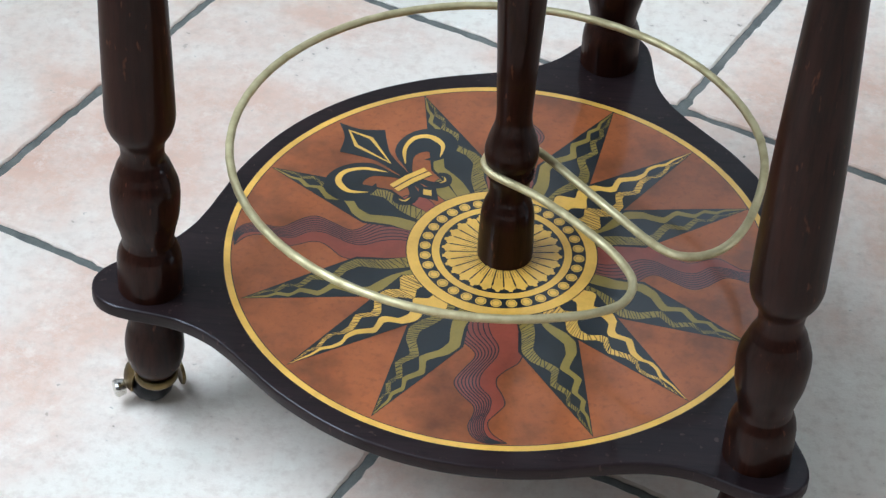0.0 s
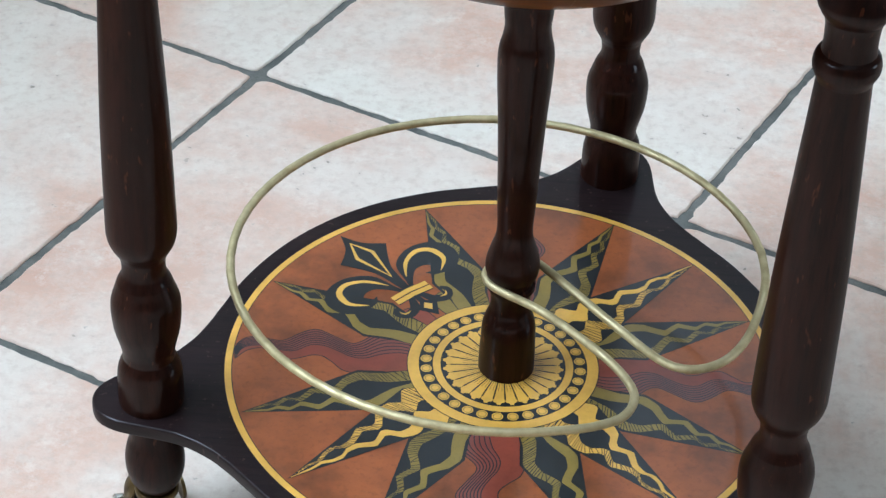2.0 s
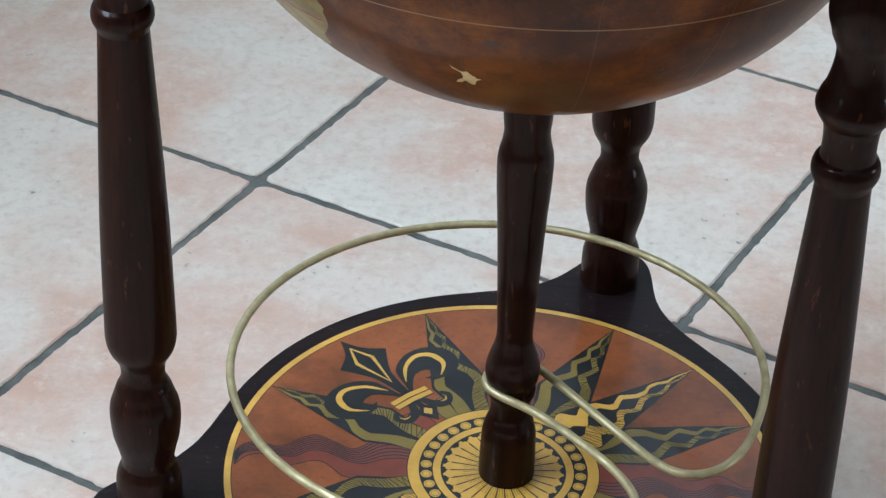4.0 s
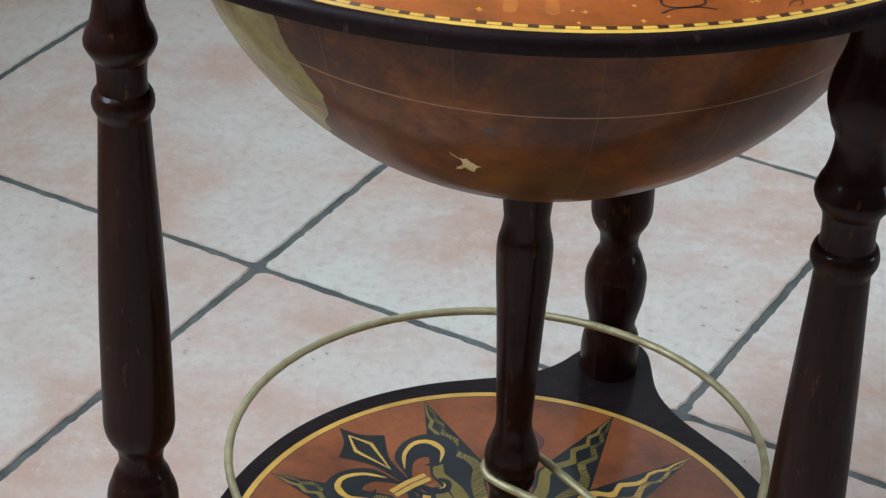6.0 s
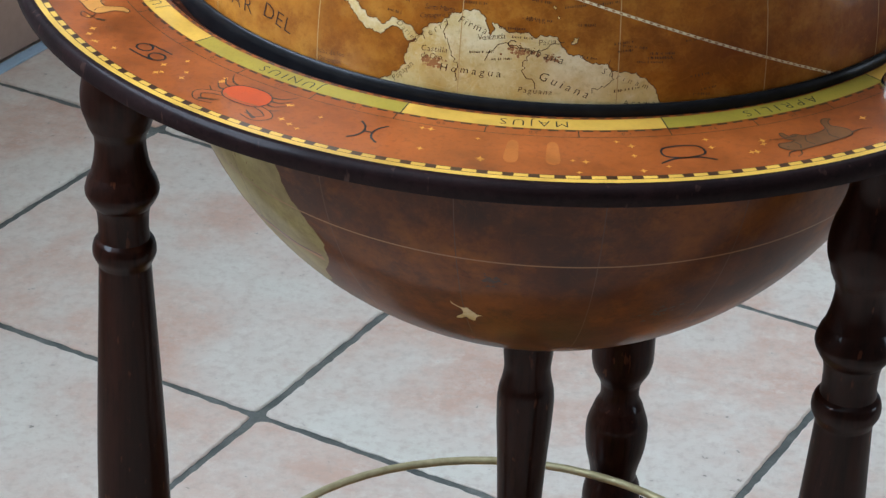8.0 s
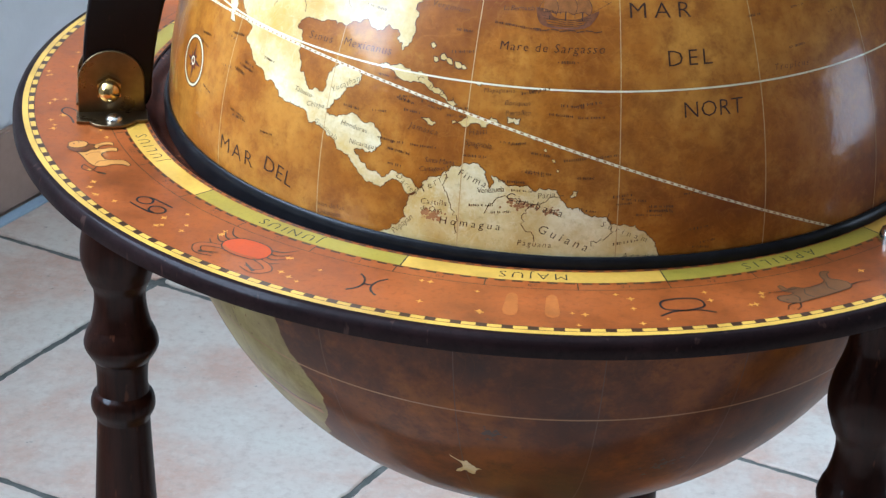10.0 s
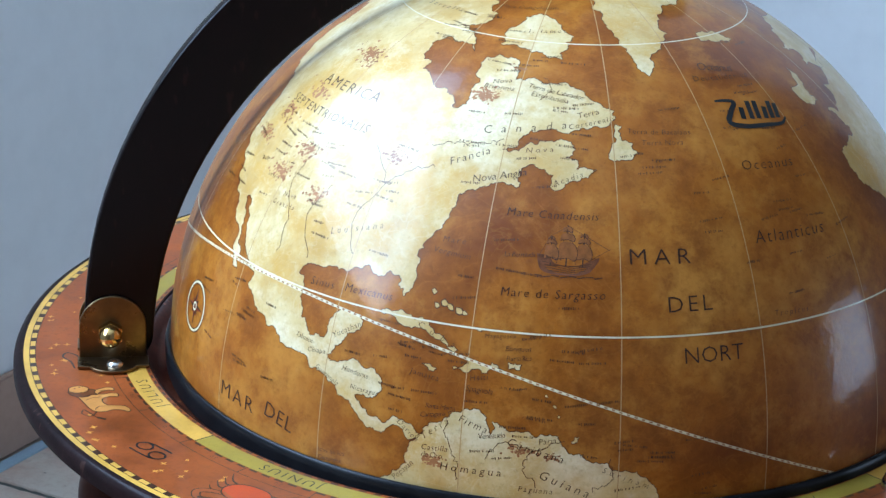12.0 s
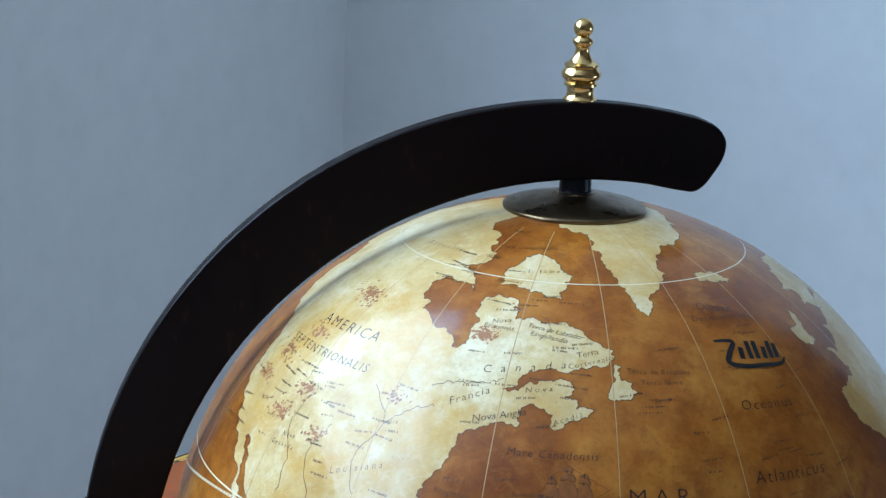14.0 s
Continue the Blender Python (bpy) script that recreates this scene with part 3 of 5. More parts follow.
# brass cap over the pole, collar and finial
part("pole_cap", lathe(turned([(0.8435, 0.0350, 1), (0.8460, 0.0356, 1), (0.8472, 0.0345), (0.8494, 0.0270), (0.8515, 0.0180), (0.8532, 0.0110), (0.8540, 0.0090), (0.8543, 0.0001)]), 72), M_BRONZE, STAND, "browned brass cap on the pole of the sphere")
part("pole_collar", lathe(turned([(0.8515, 0.0088, 1), (0.8530, 0.0090, 1), (0.8545, 0.0080, 1), (0.8620, 0.0078)]), 40), M_RUBBER, STAND, "black collar")
FIN = [(180, 30.5), (174, 29.5), (170, 25), (164, 23), (156, 23.5), (152, 25), (150, 29), (146, 29), (143, 26), (141, 27), (138, 32), (132, 34.5), (126, 33.5), (121, 29), (118, 28), (115, 30), (112, 29.5), (110, 24), (104, 19), (96, 13.5), (86, 11.5), (81, 13), (76, 17.5), (72, 18), (68, 16.5), (64, 11), (61, 9.5)]
fin = [(0.0002833 * w, 0.8985 + (180 - y) * 0.000277) for y, w in FIN]
zb, rb = 0.9348, 0.0049
fin = [(0.0001, 0.8975), (fin[0][0], 0.8975)] + fin + [(rb * math.cos(radians(a)), zb + rb * math.sin(radians(a))) for a in range(-52, 90, 12)] + [(0.0001, zb + rb)]
part("finial", lathe(fin, 40), M_BRASS, STAND, "polished turned brass finial")
bm = lathe([(0.0062, 0), (0.0060, 0.003), (0.0048, 0.006), (0.0025, 0.0078), (0.0001, 0.0083)], 28)
bmesh.ops.translate(bm, verts=bm.verts, vec=(*polar(0.2255, -43.2, *HC), Z_RING))
part("knob", bm, M_STEEL, RING, "small domed nickel knob")

# ---- flat prints: sheets of thin layers ----
LAYER = 0.00003
GLYPHS = {}


def glyphs(text, spacing=1.0, shear=0.0):
    """Filled letters of the built-in font: points and faces, on a baseline from the origin, size 1."""
    key = (text, round(spacing, 2), shear)
    if key not in GLYPHS:
        cu = bpy.data.curves.new("letters", "FONT")
        cu.body, cu.size, cu.resolution_u, cu.space_character, cu.shear, cu.offset = text, 1.0, 2, spacing, shear, -0.012
        ob = bpy.data.objects.new("letters", cu)
        scene.collection.objects.link(ob)
        bpy.context.view_layer.update()
        me = bpy.data.meshes.new_from_object(ob.evaluated_get(bpy.context.evaluated_depsgraph_get()))
        GLYPHS[key] = ([(v.co.x, v.co.y) for v in me.vertices], [tuple(p.vertices) for p in me.polygons])
        bpy.data.objects.remove(ob)
        bpy.data.curves.remove(cu)
        bpy.data.meshes.remove(me)
    return GLYPHS[key]


class Sheet:
    """Coloured shapes in one plane; a mapping lays them on the thing."""

    def __init__(self, mapping):
        self.f, self.verts, self.faces, self.mats, self.slots = mapping, [], [], [], []

    def slot(self, material):
        if material not in self.slots:
            self.slots.append(material)
        return self.slots.index(material)

    def mesh(self, pts, faces, material, layer, place=None):
        k, base = self.slot(material), len(self.verts)
        for x, y in pts:
            if place:
                x, y = place(x, y)
            self.verts.append(self.f(x, y, layer * LAYER))
        for f in faces:
            self.faces.append(tuple(base + i for i in f))
            self.mats.append(k)
        return self

    def fill(self, outline, material, layer, place=None):
        pts = [(p[0], p[1]) for p in outline]
        tris = tessellate([[Vector((x, y, 0)) for x, y in pts]])
        return self.mesh(pts, tris, material, layer, place)

    def stroke(self, line, width, material, layer, place=None, closed=False):
        pts = [Vector((p[0], p[1])) for p in line]
        n, out = len(pts), []
        for i, p in enumerate(pts):
            a = pts[i - 1] if i or closed else p
            b = pts[(i + 1) % n] if i + 1 < n or closed else p
            d = (b - a)
            d = d.normalized() if d.length > 1e-9 else Vector((1, 0))
            w = width * (1 if not callable(width) else 0) if not callable(width) else width(i / max(n - 1, 1))
            s = Vector((-d.y, d.x)) * w / 2
            out += [tuple(p + s), tuple(p - s)]
        faces = [(2 * i, 2 * i + 1, (2 * i + 3) % (2 * n), (2 * i + 2) % (2 * n)) for i in range(n if closed else n - 1)]
        return self.mesh(out, faces, material, layer, place)

    def words(self, text, length, height, material, layer, place=None, shear=0.0):
        """Words centred on the origin, stretched by their spacing to the given length."""
        pts, _ = glyphs(text, 1.0, shear)
        if not pts:
            return self
        size = height / 0.7
        wide = (max(p[0] for p in pts) - min(p[0] for p in pts)) * size
        spacing = min(2.6, max(0.85, 1 + (length / wide - 1) * 1.1)) if len(text) > 1 else 1.0
        pts, faces = glyphs(text, spacing, shear)
        lo, hi = min(p[0] for p in pts), max(p[0] for p in pts)
        k = length / (hi - lo)
        return self.mesh([((x - (lo + hi) / 2) * k, (y - 0.34) * size) for x, y in pts], faces, material, layer, place)

    def build(self, name, parent, label=""):
        me = bpy.data.meshes.new(name)
        me.from_pydata(self.verts, [], self.faces)
        for m in self.slots:
            me.materials.append(m)
        me.polygons.foreach_set("material_index", self.mats)
        ob = link(name, me, None, parent, label)
        bm = bmesh.new()
        bm.from_mesh(me)
        out = self.away
        bad = [f for f in bm.faces if f.normal.dot(out(f.calc_center_median())) < 0]
        bmesh.ops.reverse_faces(bm, faces=bad)
        bm.to_mesh(me)
        bm.free()
        return ob

    def away(self, p):
        return Vector((0, 0, 1))


def circle(r, n=96, a0=0.0, a1=360.0):
    return [polar(r, a0 + (a1 - a0) * k / n) for k in range(n + (a1 - a0 < 360))]


def band(sheet, r0, r1, material, layer, a0=0.0, a1=360.0, n=None):
    n = n or max(2, int(abs(a1 - a0) / 2.5))
    pts, faces = [], []
    for k in range(n + 1):
        a = a0 + (a1 - a0) * k / n
        pts += [polar(r0, a), polar(r1, a)]
        if k:
            faces.append((2 * k - 2, 2 * k - 1, 2 * k + 1, 2 * k))
    return sheet.mesh(pts, faces, material, layer)


# ---- compass rose on the shelf ----
ROSE, ROSE_TURN = (-0.0019, 0.0004), -1.63


def on_shelf(x, y, h):
    return ROSE[0] + x, ROSE[1] + y, Z_PLATE + 0.0001 + h


def ray_place(deg):
    """Local (out, sideways) to the rose, along the given bearing."""
    c, s = math.cos(radians(deg + ROSE_TURN)), math.sin(radians(deg + ROSE_TURN))
    return lambda x, y: (x * c - y * s, x * s + y * c)


def on_band(x, y, h):
    return ROSE[0] - 0.0008 + x, ROSE[1] - 0.0010 + y, Z_PLATE + 0.0001 + h


sheet = Sheet(on_band)
sheet.fill(circle(0.1722, 180), M_FIELD, 0)
sheet.build("rose_field", PLATE, "mottled rust-orange printed disc")
sheet = Sheet(on_band)
band(sheet, 0.1707, 0.1758, M_INK, 1, n=180)
sheet.build("band_outline", PLATE, "thin black outline of the gold band")
sheet = Sheet(on_band)
band(sheet, 0.1713, 0.1755, M_GOLD, 2, n=180)
sheet.build("gold_band", PLATE, "gold band round the rose")


def spike(deg, root, light, wide, nodes):
    """A pointed ray: black ground, a plain zigzag ribbon down one side and a hatched one down the other.

    root: (out, half width) from the medallion to the shoulder; nodes: (out, share of the half width) along a ribbon."""
    sh, place, tip = Sheet(on_shelf), ray_place(deg), 0.1706
    sx, sw = [p[0] for p in root] + [tip], [p[1] for p in root] + [0.0]

    def at(x, w):
        return x, w * float(np.interp(x, sx, sw))

    flank = [at(x, 1) for x in sx[:-1]] + [at(0.5 * (sx[-2] + tip), 1)]
    outline = flank + [(tip, 0)] + [(x, -y) for x, y in reversed(flank)]
    sh.fill(outline, M_INK, 3, place)
    for side, hatched in ((1, False), (-1, True)):
        mid = spline([(x, w, 0) for x, w in nodes], 5, 0.22)
        lo, hi = [], []
        for p in mid:
            k = wide * float(np.interp(p.x, (0.060, 0.090, 0.140, 0.150), (2.2, 1.0, 1.0, 1.25)))
            lo.append(at(p.x - 0.0006, side * max(p.y - k, 0.0)))
            hi.append(at(p.x + 0.0006, side * min(p.y + k, 0.97)))
        n = len(mid)
        sh.mesh(lo + hi, [(i, i + 1, n + i + 1, n + i) for i in range(n - 1)], light, 4, place)
        if hatched:
            x = nodes[0][0]
            while x < 0.163:
                i = min(range(n), key=lambda m: abs(mid[m].x - x))
                j = min(range(n), key=lambda m: abs(mid[m].x - x - 0.0032))
                if (Vector(hi[j]) - Vector(lo[i])).length > 0.001:
                    sh.stroke([lo[i], hi[j]], 0.0005, M_INK, 5, place)
                x += 0.0019
    sh.stroke(outline[1:-1], 0.0006, M_INK, 5, place)
    return sh.build("rose_point", PLATE, "black and gold pointed ray" if light == M_GOLD else "black and olive pointed ray")


OLIVE_ROOT = [(0.058, 0.0105), (0.074, 0.0135), (0.0905, 0.0192)]
OLIVE_NODES = [(0.058, 0.55), (0.074, 0.55), (0.084, 0.64), (0.0925, 0.72), (0.101, 0.66), (0.112, 0.22), (0.123, 0.68), (0.133, 0.22), (0.141, 0.66), (0.148, 0.26), (0.155, 0.6), (0.168, 0.3)]
GOLD_ROOT = [(0.058, 0.0170), (0.064, 0.0215)]
GOLD_NODES = [(0.058, 0.70), (0.066, 0.62), (0.073, 0.30), (0.079, 0.60), (0.085, 0.76), (0.092, 0.70), (0.097, 0.34), (0.101, 0.26), (0.110, 0.64), (0.120, 0.24), (0.127, 0.24), (0.133, 0.62), (0.140, 0.62), (0.146, 0.24), (0.155, 0.5), (0.168, 0.3)]
WAVE_OUT = [(56, -21), (68, -25), (80, -24), (92, -11.5), (99, -9), (109, -14), (121, -19.5), (130, -16), (141, -6.5), (149, -6), (158, -8.2), (167, -4.5), (171, 4), (169.5, 15.5)]
WAVE_MID = [(56, -2), (66, -3.5), (77, -1), (88, 4.5), (97, 4), (106, -0.5), (115, -4.2), (124, -3.8), (133, 3.0), (142, 3.5), (152, 1), (161, 1.5), (167, 6), (169.5, 15.5)]
WAVE_IN = [(56, 19), (68, 20.5), (80, 21), (92, 20), (101, 17.5), (108, 11), (115, 6), (122, 6), (130, 10), (138, 12), (146, 7.5), (154, 3.2), (163, 6.5), (169.5, 15.5)]


def wavy(deg):
    """A serpent-like ray: red half, plum half with dark lines."""
    sh, place = Sheet(on_shelf), ray_place(deg)
    out, mid, inn = (spline([(x / 1000, y / 1000, 0) for x, y in c], 7) for c in (WAVE_OUT, WAVE_MID, WAVE_IN))
    n = len(mid)
    for a, b, m in ((mid, inn, M_RED), (out, mid, M_PLUM)):
        sh.mesh([(p.x, p.y) for p in a] + [(p.x, p.y) for p in b], [(i, i + 1, n + i + 1, n + i) for i in range(n - 1)], m, 2.25, place)
    for k in range(1, 7):
        sh.stroke([a.lerp(b, k / 7) for a, b in zip(out, mid)][:-3], 0.0007, M_INK, 2.5 + 0.03 * k, place)
    for k, c in enumerate((out, mid, inn)):
        sh.stroke(c, 0.0007, M_INK, 2.85 + 0.03 * k, place)
    return sh.build("rose_wave", PLATE, "red and plum serpentine ray")


for deg in (0, 90, 180, -90):
    wavy(deg)
for k in range(8):
    spike(22.5 + 45 * k, OLIVE_ROOT, M_OLIVE, 0.20, OLIVE_NODES)
for deg in (45, -45, -135):
    ray = spike(deg, GOLD_ROOT, M_GOLD, 0.19, GOLD_NODES)
    for v in ray.data.vertices:
        v.co.z += 2.5 * LAYER
# rounded leaves between the rays, near the middle
sheet = Sheet(on_shelf)
for k in range(16):
    place = ray_place(22.5 * k + 11.25)
    loop = spline([(0.060, -0.0075, 0), (0.070, -0.0098, 0), (0.0795, -0.0065, 0), (0.0825, 0, 0), (0.0795, 0.0065, 0), (0.070, 0.0098, 0), (0.060, 0.0075, 0)], 5)
    sheet.fill(loop, M_OLIVE if k % 2 else M_RED, 1, place)
    sheet.stroke(loop, 0.0006, M_INK, 2, place)
sheet.build("rose_leaves", PLATE, "olive and red leaves round the medallion")


def lily():
    """The fleur-de-lis that marks one bearing."""
    sh, place = Sheet(on_shelf), ray_place(135)
    mm = lambda pts: [(x / 1000, y / 1000, 0) for x, y in pts]
    half = spline(mm([(168.5, 0), (154, 7), (143.5, 19.5)]), 5) + spline(mm([(143.5, 19.5), (132, 12), (120, 6), (101, 3.2)]), 5)
    sh.fill([tuple(p) for p in half] + [(p.x, -p.y, 0) for p in reversed(half)][:-1], M_INK, 9, place)
    sh.stroke(mm([(157.5, 0), (142, 6.5), (113.5, 0), (142, -6.5)]), 0.0027, M_GOLD, 10, place, closed=True)
    sh.stroke(mm([(112, 0), (92, 0)]), 0.0062, M_INK, 7.5, place)
    for side in (1, -1):
        outer = spline(mm([(95, 2.2 * side), (103, 4.5 * side), (121, 10 * side), (130, 25 * side), (128.5, 41 * side), (118, 51.5 * side), (104, 50.5 * side), (96, 42 * side)]), 6)
        hook = spline(mm([(96, 42 * side), (95.5, 33 * side), (97.5, 24 * side)]), 5) + spline(mm([(102.8, 20.5 * side), (102, 27 * side), (107, 28.5 * side), (110, 23 * side), (108.6, 16 * side), (99, 7 * side), (94, 5.5 * side)]), 5)
        sh.fill([tuple(p) for p in outer] + [tuple(p) for p in hook[1:]], M_INK, 8, place)
        glint = spline(mm([(107, 7.5 * side), (118.5, 16.5 * side), (123.8, 29.5 * side), (118.8, 39 * side), (107.5, 40 * side), (98.5, 30.5 * side)]), 7)
        sh.stroke(glint, lambda u: 0.0003 + 0.0050 * math.sin(math.pi * u), M_GOLD, 9, place)
        sh.stroke(spline(mm([(111, 12 * side), (118.2, 19 * side), (121.8, 29.5 * side), (117.8, 36.8 * side), (108.5, 38 * side)]), 7), lambda u: 0.0002 + 0.0017 * math.sin(math.pi * u), M_INK, 10, place)
        tail = mm([(92, 2.5 * side), (85, 5 * side), (78, 8.5 * side), (75.2, 16 * side), (80.2, 21 * side), (85.6, 18.5 * side)])
        sh.stroke(spline(tail, 7), lambda u: 0.0022 + 0.0048 * math.sin(math.pi * u), M_INK, 8, place)
        sh.stroke(spline(mm([(77.6, 12.5 * side), (77.2, 17 * side), (80.6, 19.2 * side)]), 6), lambda u: 0.0002 + 0.0013 * math.sin(math.pi * u), M_GOLD, 9, place)
    sh.stroke(mm([(92, 0), (80, 0)]), 0.0045, M_INK, 7.5, place)
    sh.fill(mm([(83, 0), (75.2, 7.6), (63.5, 0), (75.2, -7.6)]), M_INK, 9, place)
    sh.fill(mm([(79, 0), (75, 3.6), (70.5, 0), (75, -3.6)]), M_GOLD, 10, place)
    for x in (89.2, 94.2):
        sh.stroke(mm([(x, -14.5), (x + 1, 0), (x, 14.5)]), 0.0040, M_GOLD, 11, place)
        sh.stroke(mm([(x - 2.4, -14.5), (x - 1.4, 0), (x - 2.4, 14.5)]), 0.0008, M_INK, 12, place)
    return sh.build("fleur_de_lis", PLATE, "black and gold fleur-de-lis")


lily()
sheet = Sheet(on_shelf)
sheet.fill(circle(0.0613, 96), M_INK, 12)
band(sheet, 0.0536, 0.0607, M_GOLD, 13)
band(sheet, 0.0398, 0.0447, M_GOLD, 13)
for k in range(32):
    place = ray_place(k * 11.25)
    sheet.fill([(0.0491 + p[0], p[1]) for p in circle(0.0036, 14)], M_GOLD, 13, place)
    sheet.stroke([(0.0491 + p[0], p[1]) for p in circle(0.0026, 12)], 0.0005, M_OLIVE, 14, place, closed=True)
for k in range(28):
    place = ray_place(k * 360 / 28)
    w = 0.0384 * math.tan(math.pi / 28) * 0.90
    petal = [(0.012, -w * 0.26), (0.0325, -w * 0.80), (0.0345, -w), (0.0360, -w * 0.85), (0.0366, -w * 0.45), (0.0384, -w * 0.25), (0.0384, w * 0.25), (0.0366, w * 0.45), (0.0360, w * 0.85), (0.0345, w), (0.0325, w * 0.80), (0.012, w * 0.26)]
    sheet.fill(petal, M_GOLD, 13, place)
    for s in (-0.3, 0.3):
        sheet.stroke([(0.014, s * w * 0.4), (0.0255, s * w)], 0.00028, M_INK, 14, place)
sheet.build("medallion", PLATE, "gold medallion with a beaded ring and petals")

# ---- months and zodiac on the horizon ring ----


def on_ring(x, y, h):
    return HC[0] + x, HC[1] + y, Z_RING + 0.0001 + h


def ring_place(deg, r0):
    """Letters stand with their tops outwards, bent along the ring."""
    return lambda x, y: polar(r0 + y, deg - math.degrees(x / r0))


sheet = Sheet(on_ring)
band(sheet, 0.2064, 0.2672, M_RINGPRINT, 0, n=200)
sheet.build("ring_ground", RING, "mottled rust-orange printed ground")
sheet = Sheet(on_ring)
band(sheet, 0.2612, 0.2645, M_INKBROWN, 1, n=200)
band(sheet, 0.2645, 0.2674, M_YELLOW, 1, n=200)
for k in range(150):
    band(sheet, 0.2616, 0.2641, M_YELLOW, 2, k * 2.4, k * 2.4 + 1.35, 1)
for k in range(180):
    band(sheet, 0.2068, 0.2080, M_INKBROWN, 1, k * 2, k * 2 + 1.1, 1)
    band(sheet, 0.2189, 0.2203, M_INKBROWN, 1, k * 2, k * 2 + 1.25, 1)
band(sheet, 0.2255, 0.2259, M_INKBROWN, 1, n=200)
for k in range(36):
    a = -105.5 + 10.5 * k if k < 6 else -105.5 - 10.5 * (k - 5)
    if k < 36 and abs(a + 105.5) < 175:
        sheet.stroke([polar(0.2185, a), polar(0.2258, a)], 0.0005, M_INKBROWN, 2)
sheet.build("ring_scale", RING, "chequered borders and day scale")
MONTHS = ["MAJUS", "APRILIS", "MARTIUS", "FEBRUARIUS", "JANUARIUS", "DECEMBER", "NOVEMBER", "OCTOBER", "SEPTEMBER", "AUGUSTUS", "JULIUS", "JUNIUS"]
for k in range(12):
    sheet = Sheet(on_ring)
    mid = -89.6 + 31.2 * (k if k < 6 else k - 12)
    if k == 6:
        mid = -89.6 + 180
    lo, hi = mid - 15.6, mid + 15.6
    if k in (5, 6, 7):
        lo, hi = mid - 12, mid + 12
    band(sheet, 0.2086, 0.2187, M_YELLOW if k % 2 == 0 else M_MONTH, 3, lo, hi)
    sheet.stroke([polar(0.2080, lo), polar(0.2190, lo)], 0.0006, M_INK, 4)
    if MONTHS[k] in ("MAJUS", "APRILIS", "JULIUS", "JUNIUS"):
        sheet.words(MONTHS[k], 0.0046 * len(MONTHS[k]) + 0.007, 0.0058, M_INK, 4, ring_place(mid, 0.2136))
        for i, t in enumerate(("10", "20", "30")):
            sheet.words(t, 0.0040, 0.0022, M_INKBROWN, 4, ring_place(mid + 10.5 * (1 - i), 0.2226))
    sheet.build("month_field", RING, "yellow month field" if k % 2 == 0 else "olive month field")


def figure(name, label, deg, r0, draw):
    sh = Sheet(on_ring)
    draw(sh, ring_place(deg, r0))
    return sh.build(name, RING, label)


def mm3(pts):
    return [(x / 1000, y / 1000, 0) for x, y in pts]


def crab(sh, place):
    body = spline(mm3([(-12, 1), (-9.5, 6), (-3, 7.5), (4, 7.5), (10, 5.5), (13, 0), (10, -6), (3, -8.5), (-6, -8), (-11, -4), (-12, 1)]), 5)
    for side in (1, -1):
        for k in range(4):
            y = -8 + 4 * k
            sh.stroke(spline(mm3([(9 * side, y * 0.7), (15 * side, y * 1.1 + 1.5), (20 * side, y * 1.3 - 2.5)]), 5), lambda u: 0.0012 * (1 - u) + 0.0003, M_INKBROWN, 5, place)
        claw = spline(mm3([(8 * side, 5), (15 * side, 7), (19 * side, 11), (15 * side, 15.5), (8 * side, 14)]), 6)
        sh.stroke(claw, lambda u: 0.0028 + 0.0016 * math.sin(math.pi * u), M_INKBROWN, 5, place)
        sh.stroke(claw, lambda u: 0.0018 + 0.0014 * math.sin(math.pi * u), M_CLAW, 6, place)
        sh.stroke(spline(mm3([(15 * side, 15.5), (10 * side, 12.5), (7.5 * side, 10.5)]), 4), lambda u: 0.0016 * (1 - u) + 0.0003, M_INKBROWN, 7, place)
    sh.fill(body, M_CRAB, 6, place)
    sh.stroke(body, 0.0007, M_INKBROWN, 7, place)
    sh.stroke(spline(mm3([(-9, 5), (-2, 6), (5, 6), (10, 4)]), 5), 0.0012, M_CLAW, 8, place)


M_CLAW = printed("claw_print", (0.30, 0.075, 0.018), 0.3, 0.5, 0.15, blotch=60)


def inked(sh, pts, material, place, wide=0.00055, layer=5):
    shape = spline(mm3(pts + pts[:1]), 4)
    sh.fill(shape[:-1], material, layer, place)
    sh.stroke(shape, wide, M_INKBROWN, layer + 1, place)


